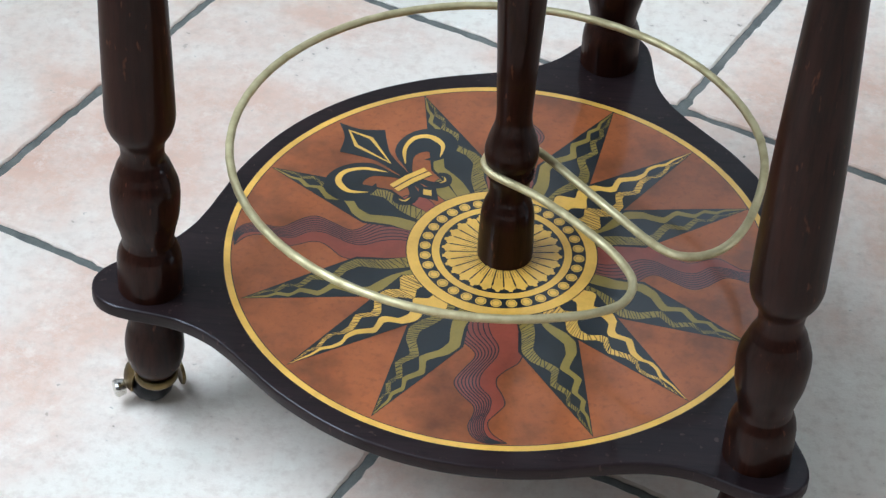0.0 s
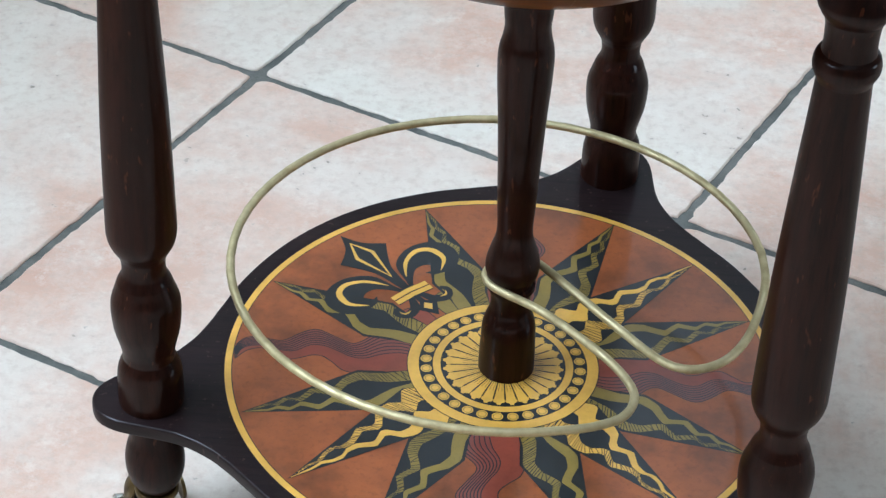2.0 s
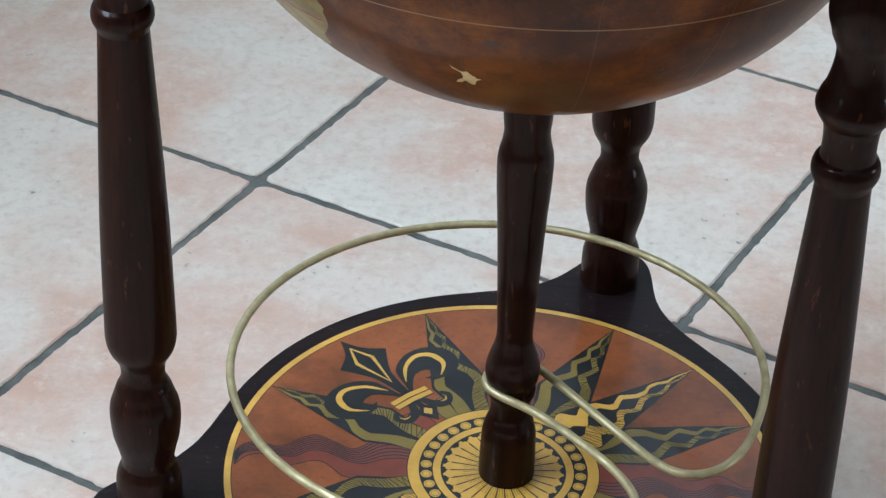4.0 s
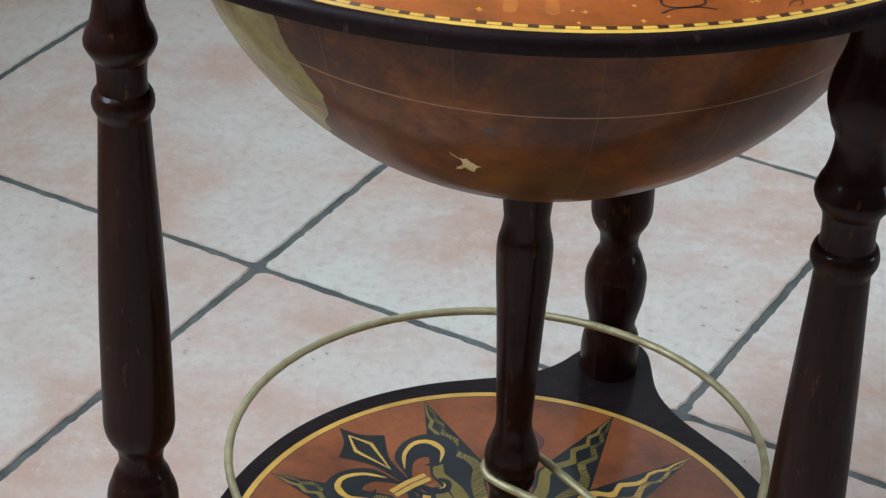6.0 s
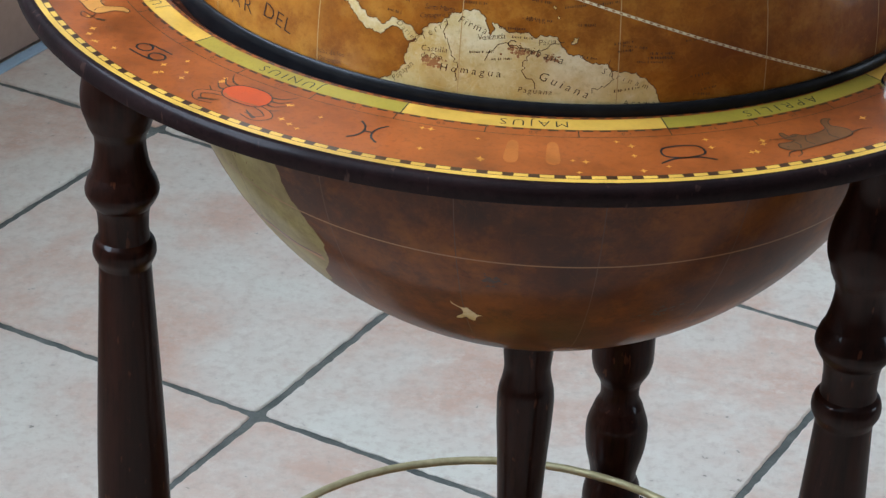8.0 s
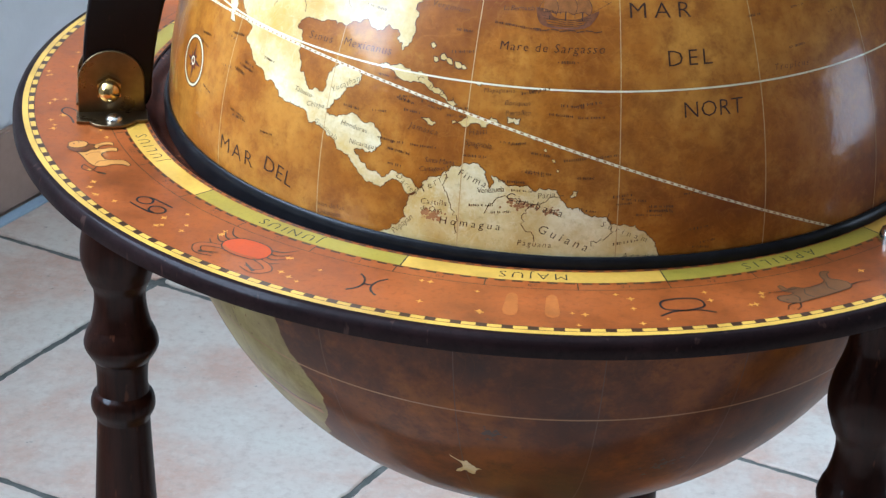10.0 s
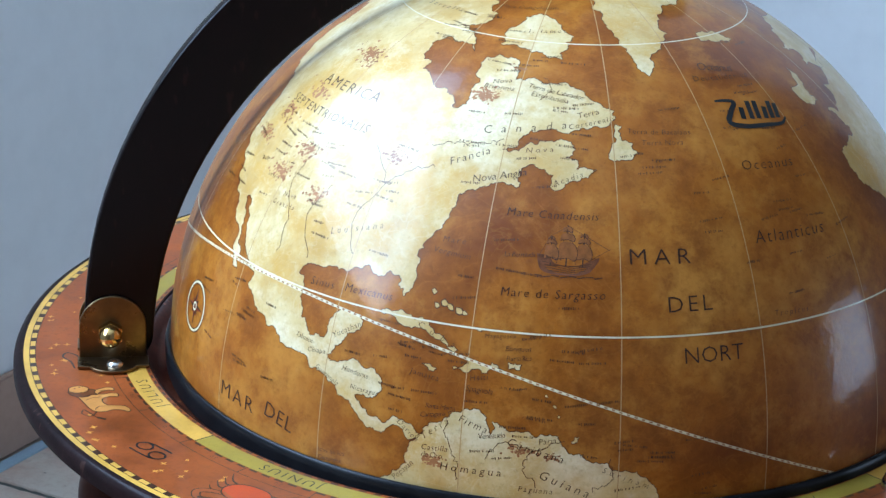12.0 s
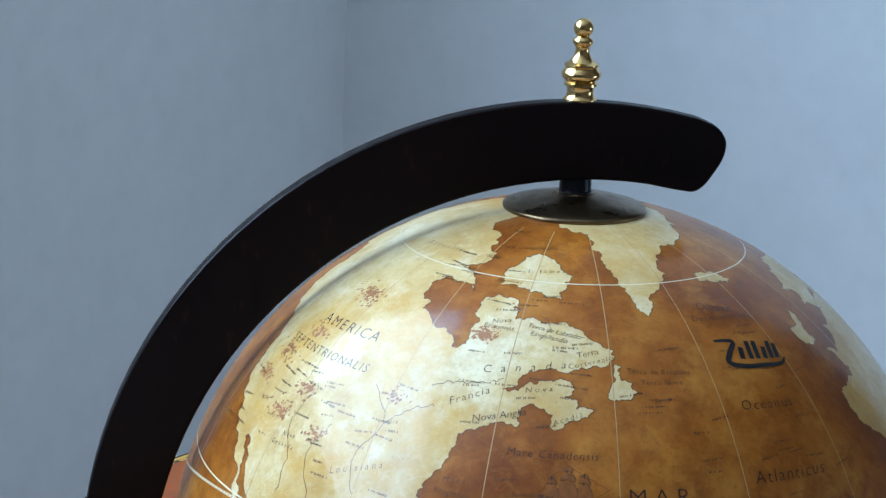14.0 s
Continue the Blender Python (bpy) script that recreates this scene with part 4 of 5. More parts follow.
def lion(sh, place):
    inked(sh, [(12, 8.5), (8, 7.5), (2, 6.5), (-6, 6), (-11, 4), (-12.5, 0), (-12, -4), (-14, -8), (-17, -10), (-15, -11.8), (-9.5, -10.5), (-7, -6), (-5, -3), (0, -2.5), (3, -4), (4, -8), (2.5, -10.8), (6, -11.8), (8, -9), (7.5, -5), (9, -3), (11, -5), (12, -9), (10.5, -11), (14, -11.5), (15.5, -8), (14, -3), (15, 1), (15, 6)], M_FAWN, place)
    inked(sh, [(15, 10.8), (10, 9.6), (7.5, 6.5), (6.8, 3), (8.5, 0.5), (7.8, -2.2), (11, -1.6), (13.5, -2.5), (15.5, 0.4)], M_SHIP, place, layer=8)
    inked(sh, [(15, 10), (12.5, 7), (12.5, 3.2), (14.5, 0.6), (17.5, 0.4), (20, 2.6), (20.5, 5.6), (19, 9)], M_FAWN, place, layer=10)
    for x, y in ((17.2, 6.6), (18.6, 4.0), (19.2, 2.4)):
        sh.stroke(mm3([(x - 0.5, y), (x + 0.6, y + 0.2)]), 0.0006, M_INKBROWN, 12, place)
    for s in ([(-9, 4), (-6, 1), (-6.5, -3)], [(3, 5), (5, 1), (4.5, -3)], [(12, -4), (12.5, -7)]):
        sh.stroke(spline(mm3(s), 4), 0.0004, M_INKBROWN, 7, place)
    sh.stroke(spline(mm3([(-11.5, 4), (-15, 8), (-11, 11), (-7, 9), (-11, 7.5), (-17, 6), (-21, 3)]), 6), lambda u: 0.0006 + (0.0012 if u > 0.85 else 0), M_INKBROWN, 6, place)


def bull(sh, place):
    inked(sh, [(14, 8.5), (8, 7.5), (1, 7), (-8, 6), (-15, 5), (-17, 1), (-15, -3), (-12, -6), (-13.5, -10), (-16, -11.5), (-12.5, -13), (-9.5, -10), (-8, -5), (-2, -3), (5, -3), (8, -5.5), (12, -5), (13, -8.5), (15, -8), (14.5, -3), (11.5, -1), (14.5, 0.5), (19.5, 0), (21, 3), (18.5, 6.5)], M_HIDE, place, 0.0006)
    for s in ([(5, 6), (7, 2), (5, -2)], [(-8, 5), (-6, 1), (-8, -4)], [(13, 7), (11.5, 4), (12.5, 1)], [(17, 4), (18, 4)]):
        sh.stroke(spline(mm3(s), 4), 0.0006, M_INKBROWN, 7, place)
    for s in ([(16, 8), (19.5, 9), (21.5, 12)], [(14, 8.6), (15, 11.5), (18, 13.5)], [(-16.5, 3), (-22, 2.6), (-27, 4)], [(8, -4), (15, -3.8), (22, -4.5)]):
        sh.stroke(spline(mm3(s), 5), lambda u: 0.0009 * (1.15 - u) + (0.0011 if u > 0.9 else 0), M_INKBROWN, 7, place)


M_TWIN = printed("tawny_print", (0.37, 0.105, 0.018), 0.3, 0.5, 0.15, blotch=60)
M_HIDE = printed("hide_print", (0.145, 0.058, 0.018), 0.35, 0.5, 0.15, blotch=70)
M_STAR = printed("star_print", (0.60, 0.25, 0.036), 0.3, 0.5, 0.2, blotch=60)


def twin(sh, place):
    shape = spline(mm3([(-3.2, 6), (-2.4, 9.5), (0, 11), (2.4, 9.5), (3.2, 6), (2.9, 0), (2.3, -8), (0, -10.5), (-2.3, -8), (-2.9, 0), (-3.2, 6)]), 5)
    sh.fill(shape, M_TWIN, 5, place)


def sign(strokes, wide=0.0010):
    def draw(sh, place):
        for s in strokes:
            sh.stroke(spline([p * 1.2 for p in map(Vector, mm3(s))], 7), wide, M_INK, 5, place)
    return draw


figure("crab_figure", "red crab of the zodiac", -121.7, 0.2405, crab)
figure("lion_figure", "fawn lion of the zodiac", -151.8, 0.2405, lion)
figure("bull_figure", "brown bull of the zodiac", -59.0, 0.2445, bull)
figure("twin_figure", "plain fawn shape", -87.5, 0.2415, twin)
figure("twin_figure", "plain fawn shape", -91.7, 0.2415, twin)
figure("sign_of_crab", "black zodiac sign", -137.0, 0.2415, sign([[(7, 5.2), (0, 4.6), (-6, 3.4), (-8.6, 0.2), (-6.6, -2.2), (-3, -1.8), (-1.2, 0.6), (-3, 3.0), (-6, 3.2)], [(-7, -5.2), (0, -4.6), (6, -3.4), (8.6, -0.2), (6.6, 2.2), (3, 1.8), (1.2, -0.6), (3, -3.0), (6, -3.2)]]))
figure("sign_of_fishes", "black zodiac sign", -106.8, 0.2420, sign([[(-5.6, 7), (-2.8, 4), (-1.7, 0), (-2.8, -4), (-5.6, -7)], [(5.6, 7), (2.8, 4), (1.7, 0), (2.8, -4), (5.6, -7)], [(-1.8, 0), (1.8, 0)]]))
figure("sign_of_bull", "black zodiac sign", -74.0, 0.2415, sign([[(-8, -1), (-7, 3), (0, 4.6), (7, 3), (8, -1), (6, -3.6), (0, -4.6), (-6, -3.6), (-8, -1)], [(-10, 8), (-5, 5.2), (0, 4.8), (5, 5.2), (10, 8)]]))
figure("sign_of_lion", "black zodiac sign", -164.5, 0.2430, sign([[(-9, -2), (-4, -3), (4, -2), (8, 2), (4, 4), (-2, 1), (-9, 0)]], 0.0009))
rnd = random.Random(5)
sheet = Sheet(on_ring)
for k in range(86):
    a, r, s = rnd.uniform(-185, -40), rnd.uniform(0.229, 0.2585), rnd.uniform(0.0009, 0.0015)
    if min(abs(a - c) for c in (-121.7, -153, -59, -89.6, -137, -106.4)) < 3.0:
        continue
    place = ring_place(a, r)
    star = [(s * (1.5 if i % 2 == 0 else 0.55) * math.cos(math.pi * i / 4), s * (1.5 if i % 2 == 0 else 0.55) * math.sin(math.pi * i / 4)) for i in range(8)]
    sheet.fill(star, M_STAR, 2, place)
tagged(sheet.build("star_print", RING, "small yellow stars"), kind="stuff")

# coasts of the printed map: degrees east of the middle meridian, degrees north
ARCTIC_SHORE = [(-52.7, 76.5), (-44, 74.5), (-36.9, 73.1), (-34.2, 70.1), (-29.3, 69.2), (-30.4, 66.9), (-33.7, 65.8), (-38.9, 65.3), (-28.6, 62.5), (-27.4, 60.9), (-31.5, 62.2), (-37.3, 62.6), (-41.6, 60.6), (-40.7, 58.9), (-36.7, 57.3), (-37.6, 56), (-32.9, 54.6), (-29.5, 53.6), (-26.8, 53), (-24.7, 51.1), (-22.9, 51.4), (-21.7, 52.7), (-22.3, 54.6), (-21.2, 55.7), (-23.4, 57), (-23.6, 59.1), (-22.7, 60.3), (-19.6, 61.2), (-14.2, 60.6), (-12.4, 58.6), (-12.9, 57), (-8.4, 57.7), (-0.7, 57.3), (2.1, 56.2), (5.9, 54.2), (10.1, 52.8), (10.1, 51.5), (6.7, 50.1), (2.2, 49.6), (-4.5, 49.3), (-8.7, 47.7), (-11.6, 45.9)]
EAST_SHORE = [(-10.3, 45.6), (-7.4, 46.9), (-3.2, 47.7), (1.1, 47.8), (2, 46.6), (0.2, 45.5), (2.5, 45.1), (2.3, 43.8), (5.8, 43.9), (4.3, 42.6), (0.4, 41.7), (-0.9, 40.7), (-2.2, 41.2), (-1.8, 42.8), (-3.9, 43.5), (-6.7, 43.7), (-7.9, 42), (-7.2, 40.8), (-9.6, 40.9), (-12.9, 40.3), (-15.6, 39.6), (-17.2, 38.8), (-17.8, 36.8), (-17.8, 35.5), (-18.7, 33.8), (-20.5, 32.1), (-21.3, 30.1), (-20.6, 27.2), (-20.9, 25.6), (-21.9, 24.4), (-23.1, 25.6), (-23.2, 26.7), (-25, 27.2), (-28.9, 27.2), (-33.4, 25.6), (-37.6, 25.2), (-39.7, 24.7), (-40.3, 23.6), (-38.8, 20.6), (-37.6, 18.2), (-35.3, 16.3), (-33.2, 16.6), (-32.7, 18.8), (-32.1, 20.1), (-29.8, 20.9), (-27.2, 20.1), (-27.4, 18.7), (-29.6, 17.4), (-31.1, 15.4)]
WEST_SHORE = [(-32, 14.6), (-30.2, 14), (-26.3, 14.4), (-23.4, 13.7), (-22.9, 12.4), (-23.6, 10.9), (-25.4, 10.8), (-26.6, 10.5), (-25.5, 9.1), (-23.6, 8.2), (-21.2, 8.4), (-19.5, 8.8), (-17.7, 7.8), (-16.8, 7.1), (-18.4, 6.2), (-19.7, 7.7), (-20.8, 7.7), (-22.2, 6.2), (-24, 6.7), (-25.9, 7.9), (-27.4, 9.5), (-29.4, 9.8), (-31.3, 11.3), (-34.3, 12.1), (-36.5, 13.8), (-38.8, 13.7), (-41.7, 15.1), (-45.3, 16.5), (-48.7, 18.5), (-50.1, 19.4), (-49.6, 21.1), (-52.1, 22.4), (-55.6, 25.9), (-57.3, 28), (-58.8, 29.7), (-59.4, 29.1), (-57, 25.5), (-54.6, 22.1), (-53.9, 20.2), (-55.3, 20.2), (-57.1, 23), (-60.1, 26.3), (-62.9, 28.9), (-66.1, 31.6), (-68.7, 33.6), (-71.2, 35.8), (-71.6, 38), (-72.9, 40.7), (-73.7, 43.2), (-86, 50), (-98, 58), (-112, 68), (-125, 80), (-100, 86), (-75, 84)]
SOUTHERN_LAND = [(-16.6, 7.3), (-15.9, 8.5), (-14.8, 9.2), (-13.7, 10), (-13, 10.5), (-11.5, 11.1), (-8.9, 11.3), (-8.3, 10.9), (-8, 9.9), (-7.5, 8.6), (-7, 9.4), (-7.3, 10.4), (-6.6, 10.2), (-5.8, 9.7), (-5, 9.2), (-3.6, 9.2), (-1.7, 8.8), (-0.3, 9.1), (1.2, 9.1), (1.6, 8.2), (2.3, 7.5), (4.6, 6.9), (5, 6.1), (7.5, 5.8), (8.7, 4.8), (10.5, 4.6), (12.4, 3.8), (14, 2.5), (14.6, 1.3), (15.4, 0), (16, -1), (-22, 0), (-20.6, 0.9), (-19.4, 2), (-18.4, 3), (-18.7, 4.1), (-18.2, 5.4), (-17.5, 6.3)]
CUBA = [(-24.9, 22.1), (-22.7, 22.4), (-20, 22), (-17.4, 21.4), (-15.1, 20.3), (-12.8, 18.8), (-13.7, 18.6), (-16.3, 19.8), (-18.9, 20.8), (-22.5, 21.5), (-24.3, 21.6)]
HAITI = [(-13.3, 16.7), (-11.1, 17.9), (-8, 17.9), (-6.6, 17.1), (-8.6, 16.4), (-10.9, 16.4), (-13.2, 16.3)]
JAMAICA = [(-17.6, 16.4), (-16.5, 16.6), (-15.4, 16), (-16.5, 15.7)]
PORTO = [(-5.8, 18.1), (-4.1, 17.9), (-4.3, 17.2), (-5.7, 17.2)]
BACALAOS = [(9.6, 50.2), (11.2, 50.3), (10.6, 48.9), (12.1, 48), (12.9, 46.8), (14.8, 46.2), (12.7, 45.5), (10.6, 45.3), (9, 45.1), (8.6, 46.8)]
GREENLAND = [(-9.7, 78.7), (-1.4, 77.5), (9.1, 76.8), (8.6, 72.9), (12.5, 70.8), (13, 68.8), (14.3, 66.2), (15.3, 64.5), (17, 62.7), (18.3, 60.6), (20.7, 58.4), (23.1, 60.4), (24.8, 62.5), (28.8, 64.6), (33.7, 66.2), (35.8, 69.3), (44.9, 72.4), (55.7, 72.5), (66.3, 73.5), (79.4, 75.2), (110, 79), (100, 86), (20, 87), (-20, 84.5)]
JAMES = [(-21.5, 66.5), (-18.1, 69.5), (-11.8, 70.4), (-5.5, 69), (-2, 67.2), (1, 66.1), (-1.6, 64.8), (-0.6, 63.7), (-2.9, 62.4), (-1.9, 61.4), (-5.9, 61.4), (-11, 62.2), (-15.9, 63.3), (-21.2, 63.2), (-20.7, 64.7)]
ICELAND = [(44.2, 65), (51.9, 65.2), (54, 64.3), (55.8, 62.7), (49, 63), (44.2, 63.7)]
BRITAIN = [(65.1, 55.3), (66.1, 54.3), (65.8, 52.9), (64.4, 51.3), (65.4, 49), (59.6, 50.3), (59.8, 52.4)]
EUROPE = [(74.1, 50.1), (73.1, 47.6), (66, 46.9), (68.1, 45.1), (69.3, 43.4), (64.9, 42), (60.4, 41.4), (60.3, 39.7), (61, 37.9), (61.5, 35.9), (65, 34), (72, 28), (100, 24), (125, 40), (120, 55), (95, 53)]
NORWAY = [(90.8, 62), (81.2, 60.3), (74.3, 57.9), (78.3, 56.6), (76.2, 53.6), (95, 52), (120, 56), (128, 62)]
TRINIDAD = [(2.9, 8.5), (3.3, 9.1), (3.9, 9.2), (3.7, 8.4), (3, 8.2)]
# writing on the map: words, east, north, length and height in millimetres, lean in degrees
WORDS = [
    ("MAR", 15.4, 32.1, 27.7, 7.2, -1),
    ("DEL", 19.3, 25.9, 20.4, 7.2, -0),
    ("NORT", 22.3, 19.3, 28.1, 7.2, -0),
    ("MAR", -47.9, 3.8, 26.3, 7.6, -2),
    ("DEL", -38.9, 3.9, 18.4, 7.6, -12),
    ("Mare Canadensis", -1.3, 37.4, 40.4, 3.8, 0),
    ("Mare de Sargasso", -0.5, 27.1, 45.8, 3.9, 1),
    ("Oceanus", 39.5, 43, 29.2, 5, -5),
    ("Atlanticus", 38.7, 33.3, 41, 6, -2),
    ("Sinus", -35.5, 23.4, 13.4, 3.6, 4),
    ("Mexicanus", -27.5, 23.9, 24.7, 3.8, 2),
    ("Jamaica", -17.1, 15.1, 13.9, 2.7, -6),
    ("Haiti", -9.6, 15.8, 8.1, 2.7, 11),
    ("Spagnola", -9.4, 14.2, 12, 2.7, -2),
    ("Cuba", -16.1, 20.4, 19, 2.7, -21),
    ("Yucathan", -29.6, 18.5, 15.3, 2.7, 33),
    ("Mare", -16.1, 32.7, 10.5, 2.7, 2),
    ("Verginium", -16, 31, 17.1, 2.7, -4),
    ("Terra", -14.9, 8.4, 14.3, 3.2, 39),
    ("Firma", -9.8, 9.7, 13.2, 3.4, -18),
    ("Castilla", -14.7, 5.8, 11.9, 2.7, 4),
    ("de Oro", -15, 4.8, 9.8, 2.7, 2),
    ("Homagua", -9.8, 3.6, 27.5, 3.6, 1),
    ("Caribana", -1.5, 7, 25.5, 3.8, -15),
    ("Guiana", 2.4, 2.7, 23.3, 4.2, -21),
    ("Paguana", -1.3, 1.7, 15, 2.7, -1),
    ("Arawac", 12.6, 0.3, 17.6, 2.7, -2),
    ("Surinam", 10.2, 3.7, 22.2, 2.7, -21),
    ("Venezuela", -7.3, 8.5, 11.9, 2.7, 10),
    ("Paria", -0.1, 8.4, 7.5, 2.7, 10),
    ("Popayan", -18.9, 2, 12.7, 2.7, 47),
    ("Darien", -18.5, 7.5, 12.1, 2.7, -37),
    ("AMERICA", -52.2, 49.4, 44.6, 6, 2),
    ("SEPTENTRIONALIS", -53.2, 44.6, 65.4, 4.6, 1),
    ("Nova", -15.9, 56.5, 8.6, 2.7, 14),
    ("Britannia", -16.1, 55.4, 14.3, 2.7, 0),
    ("Terra de Labrador", -2.6, 55.5, 26.2, 2.7, -12),
    ("Estotilandia", -4, 54.5, 17.3, 2.7, -11),
    ("Terra", 4.5, 52.2, 9.7, 3.2, 17),
    ("Corterealis", 5.2, 50.8, 21.3, 2.7, 15),
    ("C  a  n  a  d  a", -8.2, 49.4, 36.9, 4.2, 10),
    ("Nova", -4.7, 46.3, 12.1, 2.7, 8),
    ("Acadia", 0.8, 42.4, 13.8, 2.7, 23),
    ("Nova Anglia", -11.1, 42.1, 24.1, 3.6, 15),
    ("Terra de Bacalaos", 18.9, 49.3, 29.3, 2.7, -4),
    ("Terra Nova", 19, 47.7, 19.2, 2.7, -2),
    ("I. Iames", -8.2, 66.8, 17.1, 2.7, 8),
    ("Oceanus", 40.7, 58.8, 18.7, 5, -14),
    ("Deucalidonius", 40.4, 57, 31.5, 3.4, -5),
    ("Francia", -17.3, 44.3, 18.5, 3.8, 27),
    ("Mare Congelatum", -19.5, 71.8, 27.6, 2.7, 9),
    ("La Bermuda", -5.8, 31.9, 13.5, 2.3, 4),
    ("Tabasco", -36.2, 15.8, 10.4, 2.3, -5),
    ("Chiapa", -33.8, 14.7, 9.8, 2.3, 8),
    ("Honduras", -27.1, 13.4, 13.8, 2.3, -4),
    ("Guatimala", -31.4, 12.0, 14.3, 2.3, -22),
    ("Nicaragua", -25.4, 11.4, 14.2, 2.3, -1),
    ("Cartagena", -15.3, 10.2, 11.8, 2.3, 11),
    ("Santa Marta", -14.4, 11.3, 13.6, 2.3, 2),
    ("Islas de los", -29.6, 1.9, 14.6, 2.3, 6),
    ("Galapagos", -29.8, 0.8, 12.5, 2.3, 6),
    ("Boriquen", -4.7, 19.9, 11.1, 2.3, 3),
    ("Puerto Rico", -4.5, 18.7, 10.9, 2.3, 5),
    ("Mayaguana", -7.3, 21.3, 13.6, 2.0, 5),
    ("Louisiana", -32.8, 31.5, 27.5, 3.2, 19),
    ("Nova", -48.8, 32.5, 8.8, 2.3, 6),
    ("Granada", -49.2, 31.0, 16.0, 2.3, 3),
    ("Borealis", -54.0, 67.8, 24.3, 3.0, 7),
    ("Tropicus", 35.4, 23.3, 18.8, 2.7, -2),
]

# ---- the map on the sphere ----


class Globe(Sheet):
    """Shapes in degrees east and north, laid on the upper or the lower half of the sphere."""

    def __init__(self, radius, z):
        self.f, self.verts, self.faces, self.mats, self.slots = self.lay, [], [], [], []
        self.r, self.z = radius, z

    def lay(self, east, north, h):
        c, r = math.cos(radians(north)), self.r + 0.00006 + h
        return r * c * math.sin(radians(east)), -r * c * math.cos(radians(east)), self.z + r * math.sin(radians(north))

    def away(self, p):
        return p - Vector((0, 0, self.z))


def map_place(east, north, lean=0.0, radius=None):
    """Local metres on the sphere to degrees, at a place on the map."""
    k = 1 / radians(1) / (radius or R_UP)
    c, s = math.cos(radians(lean)), math.sin(radians(lean))

    def f(x, y):
        x, y = x * c - y * s, x * s + y * c
        n = north + y * k
        return east + x * k / max(0.08, math.cos(radians(n))), n
    return f


def stereo(east, north, e0, n0):
    p, l, p0 = radians(north), radians(east - e0), radians(n0)
    k = 2 / (1 + math.sin(p0) * math.sin(p) + math.cos(p0) * math.cos(p) * math.cos(l))
    return Vector((k * math.cos(p) * math.sin(l), k * (math.cos(p0) * math.sin(p) - math.sin(p0) * math.cos(p) * math.cos(l))))


def unstereo(v, e0, n0):
    rho = max(v.length, 1e-9)
    c, p0 = 2 * math.atan2(rho, 2), radians(n0)
    north = math.asin(max(-1, min(1, math.cos(c) * math.sin(p0) + v.y * math.sin(c) * math.cos(p0) / rho)))
    east = math.atan2(v.x * math.sin(c), rho * math.cos(p0) * math.cos(c) - v.y * math.sin(p0) * math.sin(c))
    return math.degrees(east) + e0, math.degrees(north)


def ragged(pts, rnd, levels=3, amount=0.2, least=0.004):
    for _ in range(levels):
        out = []
        for a, b in zip(pts, pts[1:] + pts[:1]):
            out.append(a)
            d = b - a
            if d.length > least:
                out.append((a + b) / 2 + Vector((-d.y, d.x)) * rnd.uniform(-amount, amount))
        pts = out
    return pts


def land(name, outline, label, seed, e0=None, n0=None, levels=4):
    """A land of the map, with ragged coasts and an inked shore."""
    rnd = random.Random(seed)
    rough = 0.3 if outline in (EUROPE, NORWAY, BRITAIN, BACALAOS) else 0.26
    e0 = sum(p[0] for p in outline) / len(outline) if e0 is None else e0
    n0 = sum(p[1] for p in outline) / len(outline) if n0 is None else n0
    shore = ragged([stereo(e, n, e0, n0) for e, n in outline], rnd, levels, rough)
    xs, ys = [p.x for p in shore], [p.y for p in shore]
    inner, step = [], 0.03
    for i in range(int(min(xs) / step), int(max(xs) / step) + 2):
        for j in range(int(min(ys) / step), int(max(ys) / step) + 2):
            inner.append(Vector((i * step + 0.011, j * step + 0.007)))
    n = len(shore)
    verts, _, faces, *_ = delaunay_2d_cdt(shore + inner, [(i, (i + 1) % n) for i in range(n)], [], 1, 1e-6)
    sh = Globe(R_UP, Z_UP)
    sh.mesh([unstereo(v, e0, n0) for v in verts], [tuple(f) for f in faces], M_LAND, 1)
    for m, w, layer in ((M_INKSOFT, 0.0017, 2),):
        edge = shore + shore[:1]
        base, fl = [], []
        for i, p in enumerate(edge):
            d = (edge[min(i + 1, len(edge) - 1)] - edge[max(i - 1, 0)])
            d = d.normalized() if d.length > 1e-9 else Vector((1, 0))
            s = Vector((-d.y, d.x)) * w * (0.7 + 0.5 * rnd.random())
            base += [p + s * 0.5, p - s * 0.5]
            if i:
                fl.append((2 * i - 2, 2 * i - 1, 2 * i + 1, 2 * i))
        sh.mesh([unstereo(v, e0, n0) for v in base], fl, m, layer)
    return sh.build(name, DOME, label)


land("printed_land", ARCTIC_SHORE + EAST_SHORE + WEST_SHORE, "cream northern continent with brown mountains", 1, -38, 52)
land("printed_land", SOUTHERN_LAND[:31] + [(15, -2.2), (10, -2.2), (4, -2.2), (-2, -2.2), (-8, -2.2), (-14, -2.2), (-20, -2.0)] + SOUTHERN_LAND[31:], "cream southern continent reaching the ring", 2)
for k, (coast, what) in enumerate(((GREENLAND, "cream polar land"), (JAMES, "cream arctic island"), (BACALAOS, "cream island"), (EUROPE, "cream far continent"), (NORWAY, "cream far peninsula"), (BRITAIN, "cream island"), (ICELAND, "cream island"), (CUBA, "long cream island"), (HAITI, "cream island"), (JAMAICA, "small cream island"), (PORTO, "small cream island"), (TRINIDAD, "small cream island"))):
    polar_land = coast is GREENLAND
    land("printed_land", coast, what, 20 + k, 20 if polar_land else None, 75 if polar_land else None, 3)


